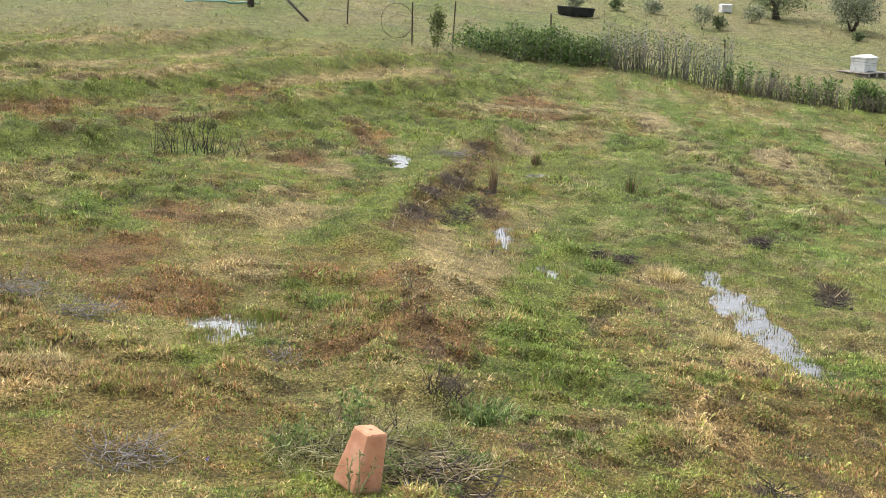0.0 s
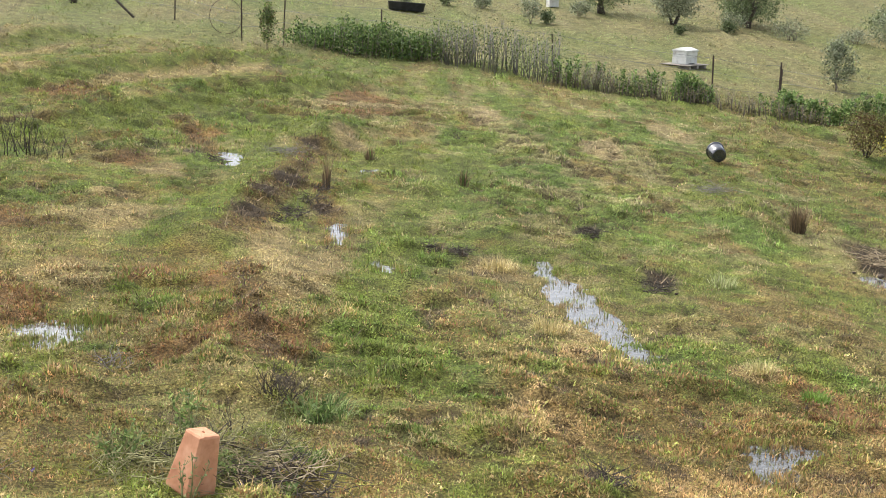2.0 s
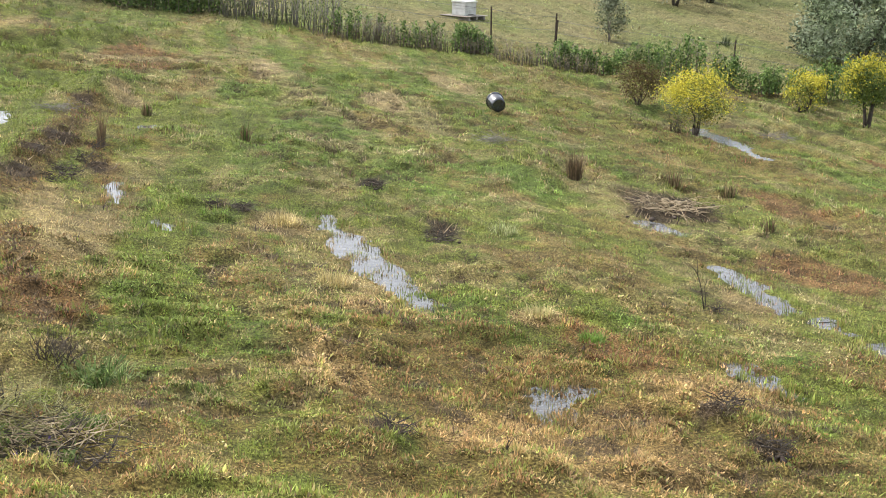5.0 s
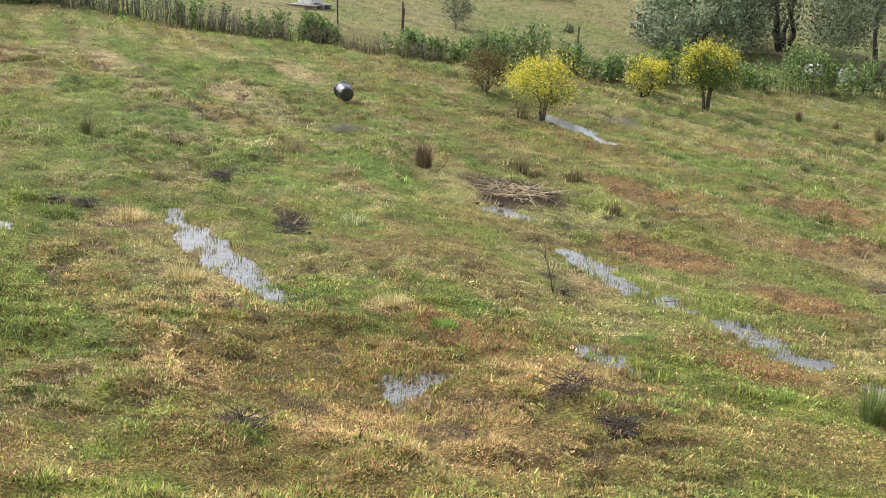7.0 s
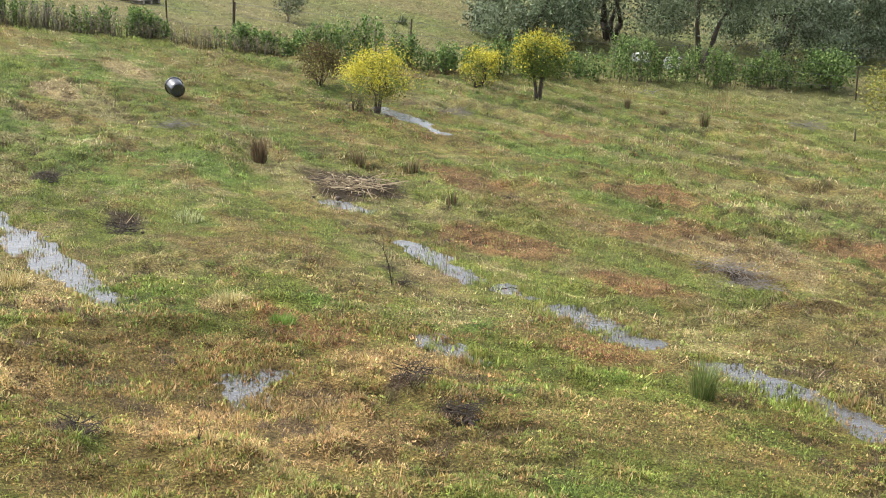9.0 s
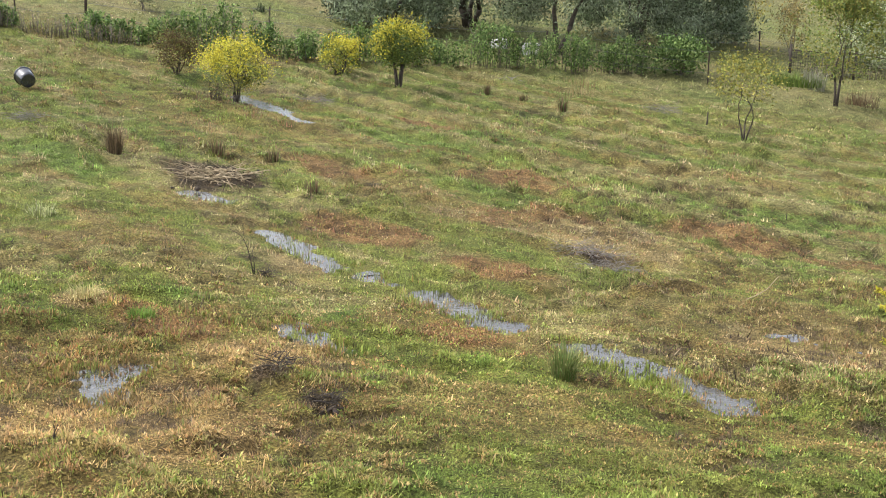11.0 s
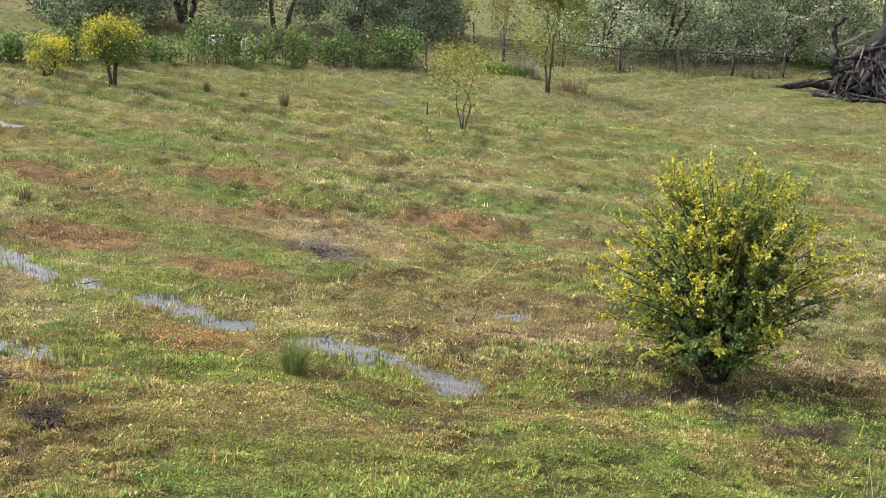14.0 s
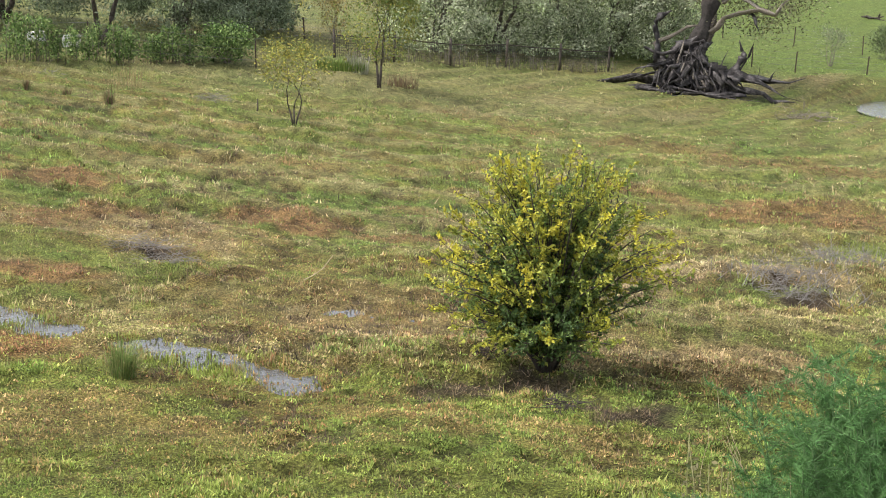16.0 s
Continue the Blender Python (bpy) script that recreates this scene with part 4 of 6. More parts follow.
# ---- upturned terracotta planter ----
def planter(x, y):
    t = thing("planter", x, y, "upturned square terracotta planter leaning in the grass", "plant pot", sink=0.03)
    bm = bmesh.new()
    hi = 0.335
    rings = [(0.101, 0.0), (0.105, 0.006), (0.102, 0.04), (0.072, hi - 0.008), (0.066, hi)]
    loops = []
    for r, z in rings:
        c = r * 0.16
        loop = [bm.verts.new((sx * (r - (c if k else 0)), sy * (r - (0 if k else c)), z)) for sx, sy, ks in ((1, 1, (0, 1)), (-1, 1, (1, 0)), (-1, -1, (0, 1)), (1, -1, (1, 0))) for k in ks]
        loops.append(loop)
    for a, b in zip(loops, loops[1:]):
        for i in range(8):
            bm.faces.new((a[i], a[(i + 1) % 8], b[(i + 1) % 8], b[i]))
    # base with its drain hole
    hole = [bm.verts.new((0.011 * math.cos(q), 0.011 * math.sin(q), hi)) for q in [math.pi / 4 * (i + 0.5) for i in range(8)]]
    deep = [bm.verts.new((v.co.x, v.co.y, hi - 0.02)) for v in hole]
    top = loops[-1]
    for i in range(8):
        bm.faces.new((top[i], top[(i + 1) % 8], hole[(i + 1) % 8], hole[i]))
        bm.faces.new((hole[i], hole[(i + 1) % 8], deep[(i + 1) % 8], deep[i]))
    bm.faces.new(deep)
    bmesh.ops.recalc_face_normals(bm, faces=bm.faces)
    bmesh.ops.bevel(bm, geom=[e for e in bm.edges if e.calc_length() > 0.03], offset=0.003, segments=1, affect="EDGES")
    part("pot", bm_mesh("pot", bm, TERRACOTTA), t)
    t.rotation_euler = (Matrix.Rotation(radians(12), 3, "Y") @ Matrix.Rotation(radians(43), 3, "Z")).to_euler()
    return t


planter(-0.33, 6.66)


# ---- black tub on its side ----
def tub(x, y):
    t = thing("plant_tub", x, y, "black plastic plant tub lying on its side", "plant pot")
    prof = [(0.8 * r, 0.8 * z) for r, z in ((0.150, 0.0), (0.165, 0.01), (0.180, 0.12), (0.196, 0.30), (0.200, 0.335), (0.218, 0.337), (0.220, 0.375), (0.208, 0.380), (0.200, 0.372), (0.186, 0.30), (0.155, 0.02), (0.0, 0.018))]
    v, f, n = [], [], 32
    for r, z in prof:
        v += [(r * math.cos(2 * math.pi * i / n), r * math.sin(2 * math.pi * i / n), z) for i in range(n)]
    for k in range(len(prof) - 1):
        for i in range(n):
            f.append((k * n + i, k * n + (i + 1) % n, (k + 1) * n + (i + 1) % n, (k + 1) * n + i))
    v.append((0, 0, 0.0))
    me = mesh_from("body", np.array(v), np.array(f), BLACK_PLASTIC, None, True)
    part("body", me, t)
    b = [(0.120 * math.cos(2 * math.pi * i / n), 0.120 * math.sin(2 * math.pi * i / n), 0.0) for i in range(n)] + [(0, 0, 0.006)]
    part("base", mesh_from("base", np.array(b), np.array([(n, (i + 1) % n, i) for i in range(n)]), BLACK_PLASTIC), t)
    # the base faces the bank, the rim the fence
    axis_dir = Vector((0.04, 0.95, 0.20))
    t.rotation_mode = "QUATERNION"
    t.rotation_quaternion = axis_dir.to_track_quat("Z", "Y")
    t.location.z += 0.135
    return t


tub(8.45, 22.75)

# ---- bushes and young trees in the paddock ----
YELLOW = [0.56, 0.50, 0.06]
MIDG, DARKG, OLIVE = [0.12, 0.17, 0.04], [0.055, 0.09, 0.025], [0.20, 0.225, 0.06]


def spray_bush(x, y, height, width):
    """A dense bush of arching branches from one stool, each with leafy twigs; young tips are yellow."""
    t = thing("bush", x, y, "dense multi-stemmed bush with green and yellow leaves", "bush", sink=0.03)
    wood, pos, aim, ripe = Soup(), [], [], []
    for k in range(180):
        a, zt = rng.uniform(0, 2 * math.pi), rng.uniform(0.21, 0.98)
        reach = np.interp(zt, [0.1, 0.2, 0.3, 0.45, 0.6, 0.8, 0.95, 1.0], [0.40, 0.66, 0.88, 1.0, 0.97, 0.76, 0.48, 0.3]) * rng.uniform(0.10, 1.15) ** 0.5
        root = np.array([math.cos(a), math.sin(a), 0.0]) * 0.07 * rng.random()
        end = np.array([math.cos(a) * reach * width / 2, math.sin(a) * reach * width / 2, zt * height])
        knee = np.array([end[0] * rng.uniform(0.1, 0.4), end[1] * rng.uniform(0.1, 0.4), 0.62 * height * zt + 0.16])
        u = np.linspace(0, 1, 8)[:, None]
        P = root * (1 - u) ** 2 + 2 * knee * u * (1 - u) + end * u ** 2 + rng.normal(0, 0.012, (8, 3)) * u
        v, f = tube(P, np.linspace(0.017, 0.004, 8), 5)
        wood.add(v, f)
        tone = rng.random()
        for w in np.linspace(0.36, 1.0, 13):
            i = min(int(w * 7), 6)
            p = P[i] + (P[i + 1] - P[i]) * (w * 7 - i)
            d = unit(unit(P[i + 1] - P[i]) * (0.6 if w < 1 else 2.5) + rng.normal(0, 0.8, 3) + np.array([0, 0, 0.1]))
            ln = rng.uniform(0.10, 0.27)
            v, f = tube([p, p + d * ln * 0.5 + rng.normal(0, 0.006, 3), p + d * ln], [0.0035, 0.0028, 0.0015], 3)
            wood.add(v, f)
            n = rng.integers(26, 40)
            s = rng.random(n)
            pos.append(p + d * ln * s[:, None] + rng.normal(0, 0.008, (n, 3)))
            aim.append(unit(d * 0.8 + rng.normal(0, 0.75, (n, 3))))
            edge = np.linalg.norm((p[:2]) / (width / 2)) * 0.62 + p[2] / height * 0.55
            ripe.append(edge + 0.14 * s + 0.62 * (tone - 0.5) + 0.16 * (rng.random() - 0.5) + rng.normal(0, 0.06, n))
    part("stem", wood.mesh("stem", DARK_BARK, True), t)["kind"] = "stuff"
    pos, aim, ripe = np.concatenate(pos), np.concatenate(aim), np.concatenate(ripe)
    n = len(pos)
    s = unit(np.cross(aim, rng.normal(0, 1, (n, 3))))
    nrm = np.cross(aim, s)
    ln = (0.035 * np.exp(rng.normal(0, 0.22, n)))[:, None]
    wd = ln * 0.28
    mid = pos + aim * ln * 0.5 + nrm * ln * 0.08
    v = np.stack([pos, mid + s * wd, mid - s * wd, pos + aim * ln], 1).reshape(-1, 3)
    i = np.arange(n)[:, None] * 4
    f = np.concatenate([i + np.array([0, 1, 2]), i + np.array([2, 1, 3])])
    pal = np.array([[0.085, 0.140, 0.050], [0.165, 0.230, 0.060], [0.33, 0.345, 0.060], [0.52, 0.47, 0.060]])
    lev = np.clip((ripe - 0.30) * 3.9, 0, 2.999)
    q = lev.astype(int)
    c = pal[q] + (pal[np.minimum(q + 1, 3)] - pal[q]) * (lev - q)[:, None]
    c = c * np.exp(rng.normal(0, 0.22, (n, 1)))
    part("foliage", mesh_from("foliage", v, f, LEAF, np.repeat(c, 4, axis=0)), t)["kind"] = "stuff"
    for k in range(11):
        a, r = rng.uniform(0, 2 * math.pi), width * 0.36 * math.sqrt(rng.random())
        p0 = np.array([r * math.cos(a), r * math.sin(a), height * (0.93 - 0.5 * r / width)])
        p1 = p0 + unit(np.array([math.cos(a) * 0.22, math.sin(a) * 0.22, 1.0])) * rng.uniform(0.25, 0.5)
        low = p0 * np.array([0.6, 0.6, 0.6])
        tv, tf = tube([low, p0, (p0 + p1) / 2 + rng.normal(0, 0.01, 3), p1], [0.007, 0.006, 0.004, 0.002], 5)
        shoot = part("shoot", mesh_from("shoot", tv, tf, DARK_BARK), t)
        lv, lf, lc = leaves(p0 + (p1 - p0) * (0.25 + 0.75 * rng.random((34, 1)) ** 0.6) + rng.normal(0, 0.012, (34, 3)), 0.026, [[0.50, 0.46, 0.08], [0.30, 0.32, 0.07]], [2, 1], 1.7, 0, 0.6)
        part("foliage", mesh_from("foliage", lv, lf, LEAF, lc), shoot)["kind"] = "stuff"
    return t


rng = np.random.default_rng(23)
spray_bush(10.66, 5.06, 2.0, 2.30)
tree("yellow_bush", 12.43, 22.28, 1.40, 1.46, "rounded bush covered in bright yellow leaves", "bush", [MIDG, OLIVE, [0.4, 0.36, 0.05]], [2, 3, 2],
     trunks=4, trunk_h=0.14, trunk_r=0.045, depth=3, leaf=0.029, count=9000, spread=0.75, puff=0.095, outer=YELLOW, bark=DARK_BARK, bare=0.42, dome=0.62, clumps=24, low=0.24, clumpy=0.45, flare=0.16)
twiggy("dead_weeds", 12.0, 22.3, 0.42, 0.12, 40, 0.005, "brown dead stems at the foot of a yellow bush", material=DARK_BARK)
tree("yellow_bush", 16.81, 25.30, 0.88, 0.92, "small bush with bright yellow leaves", "bush", [OLIVE, MIDG], [2, 1],
     trunks=3, trunk_h=0.2, trunk_r=0.04, depth=2, leaf=0.034, count=3200, puff=0.11, outer=YELLOW, bark=DARK_BARK)
tree("yellow_tree", 17.21, 23.40, 1.55, 1.30, "small round-headed tree, yellow above dark green", "tree", [MIDG, DARKG], [2, 3],
     trunks=3, trunk_h=0.40, trunk_r=0.055, depth=3, leaf=0.034, count=8500, spread=0.75, puff=0.10, outer=[0.50, 0.45, 0.05], bark=DARK_BARK, dome=0.7, low=0.36, yellow=(1.05, 1.50), flare=0.14)
tree("brown_bush", 12.38, 24.80, 1.00, 0.95, "twiggy bush with brownish olive leaves", "bush", [[0.15, 0.13, 0.04], [0.10, 0.065, 0.035], OLIVE], [3, 3, 1],
     trunks=6, trunk_h=0.12, trunk_r=0.05, depth=3, leaf=0.028, count=4200, puff=0.10, bark=DARK_BARK)
tree("young_tree", 22.23, 17.50, 2.05, 1.70, "slender young tree with sparse yellow-green leaves", "tree", [OLIVE, [0.30, 0.27, 0.06]], [2, 2],
     trunks=3, flare=0.2, trunk_h=0.22, trunk_r=0.030, depth=3, leaf=0.038, count=2300, spread=0.55, puff=0.08, bark=DARK_BARK, dome=0.4, low=0.4)
tree("young_tree", 30.29, 20.91, 3.7, 2.5, "young tree in fresh olive leaf with twisted stems", "tree", [OLIVE, MIDG, [0.27, 0.25, 0.06]], [3, 2, 2],
     trunks=2, flare=0.16, trunk_h=0.22, trunk_r=0.07, depth=4, leaf=0.05, count=8000, spread=0.6, puff=0.08, bark=DARK_BARK, dome=0.4, low=0.2)

# ---- trees behind the fence ----
SILVER = [[0.20, 0.24, 0.15], [0.14, 0.175, 0.10], [0.08, 0.105, 0.055], [0.28, 0.32, 0.22]]
for wx, wy, wh, ww, wt in ((23.4, 32.6, 5.0, 4.0, 5), (27.1, 33.2, 5.6, 5.4, 6), (33.0, 31.3, 5.0, 4.6, 5), (36.5, 31.4, 4.6, 3.8, 5)):
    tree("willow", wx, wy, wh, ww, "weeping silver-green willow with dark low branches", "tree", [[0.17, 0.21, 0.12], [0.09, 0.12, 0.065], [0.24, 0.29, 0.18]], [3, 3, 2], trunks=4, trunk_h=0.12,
         trunk_r=0.22, depth=4, leaf=0.056, count=29000, spread=0.75, puff=0.060, droop=0.25, bark=DARK_BARK, group="willows behind the fence", long=2.4, dome=0.9, clumps=210, low=0.0, clumpy=0.40, sky_lit=[0.35, 0.40, 0.285], skirt=True)
tree("dark_tree", 26.9, 28.65, 4.2, 4.2, "low tree with dark forked trunks and spreading limbs", "tree", SILVER, [3, 4, 2, 1], trunks=2, trunk_h=0.26,
     trunk_r=0.14, depth=4, leaf=0.055, count=17000, spread=0.8, puff=0.085, bark=DARK_BARK, long=2.2, dome=0.6, low=0.36, flare=0.5)
PALE = [[0.38, 0.42, 0.26], [0.52, 0.54, 0.41], [0.24, 0.29, 0.145], [0.11, 0.14, 0.065]]
for wx, wy, wh, ww in ((41.4, 26.2, 5.0, 4.6), (44.2, 25.2, 5.4, 5.0), (46.9, 24.4, 5.2, 5.0), (49.8, 22.8, 5.0, 4.8), (51.6, 21.6, 4.6, 4.2)):
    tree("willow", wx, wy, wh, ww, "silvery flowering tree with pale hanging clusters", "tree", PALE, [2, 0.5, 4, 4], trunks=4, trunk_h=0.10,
         trunk_r=0.22, depth=4, leaf=0.062, count=24000, spread=0.75, puff=0.058, droop=0.2, bark=DARK_BARK, group="pale trees behind the mesh fence", long=2.0, dome=0.9, clumps=210, low=0.0, clumpy=0.45, sky_lit=[0.60, 0.63, 0.46], skirt=True)
tree("yellow_tree", 38.9, 31.2, 3.6, 1.6, "thin tree with yellow spring leaves", "tree", [[0.42, 0.33, 0.07], OLIVE], [3, 1], trunks=3, trunk_h=0.2, trunk_r=0.08,
     depth=3, leaf=0.06, count=2600, spread=0.45, puff=0.10)
tree("yellow_tree", 38.6, 28.9, 2.2, 1.2, "thin tree with buff spring leaves", "tree", [[0.36, 0.27, 0.10], [0.28, 0.24, 0.12]], [2, 2], trunks=4, trunk_h=0.15, trunk_r=0.06,
     depth=3, leaf=0.05, count=1600, spread=0.45, puff=0.10)

# ---- hillside trees and shrubs ----
HILLG = [[0.12, 0.155, 0.065], [0.075, 0.10, 0.045], [0.19, 0.22, 0.11]]
GREYG = [[0.21, 0.23, 0.14], [0.13, 0.155, 0.09], [0.28, 0.30, 0.21]]
for hx, hy, hh, hw, pal, tr in ((13.0, 49.5, 1.75, 2.3, HILLG, 2), (15.15, 47.0, 1.55, 1.75, GREYG, 3), (18.42, 47.9, 1.75, 2.35, HILLG, 2), (18.8, 49.4, 1.6, 1.9, HILLG, 2),
                                (22.7, 43.3, 1.75, 2.7, GREYG, 4), (27.1, 47.8, 2.2, 2.9, HILLG, 2), (23.9, 46.6, 1.5, 2.0, HILLG, 3), (31.0, 49.5, 2.4, 3.2, HILLG, 3), (25.2, 45.2, 1.6, 1.6, GREYG, 3)):
    tree("orchard_tree", hx, hy, hh, hw, "low round-headed tree on grazed hillside", "tree", pal, [3, 2, 2], trunks=tr, trunk_h=0.22, trunk_r=0.09, depth=3,
         leaf=0.055, count=4500, spread=0.75, puff=0.09, bark=DARK_BARK, group="trees on the hillside", dome=0.7, low=0.16)
for hx, hy, hh, hw, pal in ((9.1, 44.3, 0.85, 0.7, GREYG), (9.75, 44.5, 0.55, 0.5, HILLG), (11.6, 47.5, 0.62, 0.75, GREYG), (19.0, 45.0, 0.75, 1.3, GREYG), (8.0, 48.0, 0.5, 0.7, GREYG),
                            (5.0, 47.6, 0.5, 0.6, GREYG), (16.9, 45.9, 0.5, 0.5, HILLG), (17.3, 46.5, 0.65, 0.9, GREYG), (21.8, 45.6, 0.5, 1.2, GREYG), (14.6, 44.6, 0.3, 0.35, HILLG), (6.6, 47.9, 0.4, 0.5, HILLG)):
    tree("shrub", hx, hy, hh, hw, "small grey-green shrub on grazed hillside", "shrub", pal, [3, 2, 2], trunks=4, trunk_h=0.1, trunk_r=0.03, depth=2,
         leaf=0.045, count=900, spread=0.7, puff=0.12, group="shrubs on the hillside")
tree("grey_tree", 15.88, 34.02, 1.36, 0.85, "narrow grey-leaved young tree", "tree", GREYG, [4, 3, 2], trunks=2, trunk_h=0.12, trunk_r=0.05, depth=3, leaf=0.05, count=2400, spread=0.55, puff=0.11)
tuft("spiky_plant", 19.9, 34.5, 0.55, 0.08, 90, [[0.09, 0.12, 0.06], [0.16, 0.18, 0.10]], "spiky grey-green rosette plant", "plant", 0.03, splay=1.3)
tree("upright_shrub", 0.0, 33.72, 1.22, 0.42, "narrow upright shrub with dark leaves", "shrub", [MIDG, DARKG, [0.13, 0.10, 0.05]], [3, 3, 2], trunks=5, trunk_h=0.1, trunk_r=0.03, depth=2,
     leaf=0.035, count=1500, spread=0.25, puff=0.10)

# ---- growth along the fence ----
BRAMBLE = [[0.09, 0.15, 0.04], [0.15, 0.21, 0.06], [0.05, 0.08, 0.025]]
leafy_row("bramble", [(0.9, 34.9), (2.5, 34.0), (4.6, 33.9)], 0.72, 8000, 0.055, BRAMBLE, [3, 3, 2], "dense dark green bramble thicket on a fence", "bramble", 0.55, 130, uneven=0.8, low=0.0, thick=0.16)
leafy_row("dead_stalks", [(4.3, 33.8), (5.6, 32.7), (7.2, 31.4)], 1.0, 3400, 0.040, [[0.14, 0.18, 0.065], [0.24, 0.23, 0.12], [0.08, 0.11, 0.038]], [4, 2, 3], "tall half-dry leafy weed stalks along a fence", "weeds", 0.4, 150, uneven=0.9, stem=ASH_STEM)
ROSE = [[0.17, 0.26, 0.078], [0.08, 0.135, 0.038], [0.29, 0.37, 0.13]]
for k, (pts, ht, n) in enumerate((([(7.0, 31.5), (8.6, 30.7), (9.6, 30.3)], 0.60, 2000), ([(9.8, 30.2), (10.8, 29.9)], 0.66, 2000), ([(12.0, 29.5), (13.3, 28.7), (14.6, 28.0)], 0.80, 4000),
                                  ([(14.6, 28.0), (16.6, 27.0), (18.4, 26.6)], 1.05, 5500), ([(18.4, 26.6), (21.0, 26.2), (23.4, 26.0)], 1.05, 6000), ([(23.4, 26.0), (25.6, 25.8), (27.6, 25.5)], 0.95, 5000))):
    leafy_row("leafy_hedge", pts, ht * 0.86, int(n * 1.1), 0.052, ROSE, [3, 3, 2], "upright dark green leafy shoots along a fence", "hedge", 0.28, int(n / 60), "growth along the fence", uneven=0.95, thick=0.045)
leafy_row("dry_grass", [(7.0, 31.2), (9.8, 30.0), (12.2, 29.0), (13.0, 28.5)], 0.55, 2600, 0.03, [[0.30, 0.25, 0.14], [0.16, 0.17, 0.06]], [2, 2], "dry grass and weeds under a fence", "weeds", 0.4, 320, uneven=0.5)
tree("leafy_bush", 28.6, 25.2, 1.15, 1.5, "dense leafy green bush by a fence post", "bush", ROSE, [3, 3, 2], trunks=8, trunk_h=0.1, trunk_r=0.05, depth=2, leaf=0.06, count=3500, spread=0.6, puff=0.11)


# ---- fences ----
def picket(parent, x, y, height, tilt=(0.0, 0.0), r=0.022):
    """A star picket: three fins round a core."""
    ob_x, ob_y = parent.location.x, parent.location.y
    bm = bmesh.new()
    prof = []
    for k in range(3):
        a = 2 * math.pi * k / 3
        for da, rr in ((-0.14, r), (0.14, r), (math.pi / 3, r * 0.25)):
            prof.append((rr * math.cos(a + da), rr * math.sin(a + da)))
    low = [bm.verts.new((px, py, -0.15)) for px, py in prof]
    top = [bm.verts.new((px + tilt[0] * height, py + tilt[1] * height, height)) for px, py in prof]
    n = len(prof)
    for i in range(n):
        bm.faces.new((low[i], low[(i + 1) % n], top[(i + 1) % n], top[i]))
    bm.faces.new(top)
    part("post", bm_mesh("post", bm, STEEL_POST), parent, at=Matrix.Translation((x - ob_x, y - ob_y, ground_at(x, y) - parent.location.z)))


def wire_fence(places, height, label, wires=(0.35, 0.65, 0.95), r=0.022, thick=0.004):
    t = thing("wire_fence", places[0][0], places[0][1], label, "fence")
    tilts = [tuple(rng.normal(0, 0.035, 2)) for _ in places]
    for (x, y), k in zip(places, tilts):
        picket(t, x, y, height * rng.uniform(0.92, 1.05), k, r)
    base = np.array(t.location)
    for w in wires:
        pts = []
        for (x, y), k in zip(places, tilts):
            z = w * height
            pts.append(np.array([x + k[0] * z, y + k[1] * z, ground_at(x, y) + z]) - base)
        full = []
        for a, b in zip(pts, pts[1:]):
            for s in np.linspace(0, 1, 5)[:-1]:
                full.append(a + (b - a) * s - np.array([0, 0, 0.05 * 4 * s * (1 - s)]))
        full.append(pts[-1])
        v, f = tube(full, thick, 4)
        part("wire", mesh_from("wire", v, f, WIRE), t)
    return t


wire_fence([(-5.95, 40.7), (-2.67, 37.9), (-0.68, 34.78), (0.44, 36.4), (3.14, 35.4), (7.4, 32.6), (10.95, 30.4), (12.55, 30.1)], 1.12, "sagging wire fence on rusty steel pickets")
wire_fence([(12.55, 30.1), (16.4, 27.9), (20.4, 26.9), (24.4, 26.4), (28.63, 24.1)], 1.0, "wire fence overgrown with leafy shoots")
wire_fence([(54.2, 18.1), (54.9, 16.4), (56.6, 13.8), (59.6, 11.0)], 0.9, "low wire fence beyond a pond", r=0.03)
wire_fence([(60.0, 27.0), (64.3, 23.2), (65.4, 19.8), (65.8, 16.4), (67.0, 13.0)], 0.95, "wire fence across bright green pasture", r=0.03)


def strainer(x, y):
    t = thing("strainer_post", x, y, "round timber corner post with a diagonal stay", "fence post")
    v, f = tube([(0, 0, -0.2), (0, 0, 0.7), (0.01, 0, 1.3)], [0.11, 0.105, 0.10], 12)
    part("post", mesh_from("post", v, f, DARK_BARK, None, True), t)
    ex, ey = -3.85 - x, 38.1 - y
    v, f = tube([(0.08, -0.1, 0.95), (ex / 2, ey / 2, 0.5), (ex, ey, ground_at(-3.85, 38.1) - t.location.z + 0.02)], 0.035, 8)
    part("stay", mesh_from("stay", v, f, DARK_BARK, None, True), t)


strainer(-5.95, 40.9)
hoop = thing("wire_hoop", -1.15, 36.1, "round wire hoop standing in long grass", "hoop")
ha = np.linspace(0, 2 * math.pi, 33)
v, f = tube(np.stack([0.45 * np.cos(ha), -0.1 * np.cos(ha), 0.47 + 0.48 * np.sin(ha)], -1), 0.008, 6)
part("rod", mesh_from("rod", v, f, STEEL_POST, None, True), hoop)
hose = thing("garden_hose", -8.0, 40.6, "pale green hose lying in grass", "hose")
hx = np.linspace(0, 2.2, 14)
hpts = np.stack([hx, 0.5 * hx + 0.08 * np.sin(hx * 3), np.zeros(14)], -1)
hpts[:, 2] = ground(hpts[:, 0] - 8.0, hpts[:, 1] + 40.6) - hose.location.z + 0.05
v, f = tube(hpts, 0.035, 8)
part("tube", mesh_from("tube", v, f, GREEN_HOSE, None, True), hose)


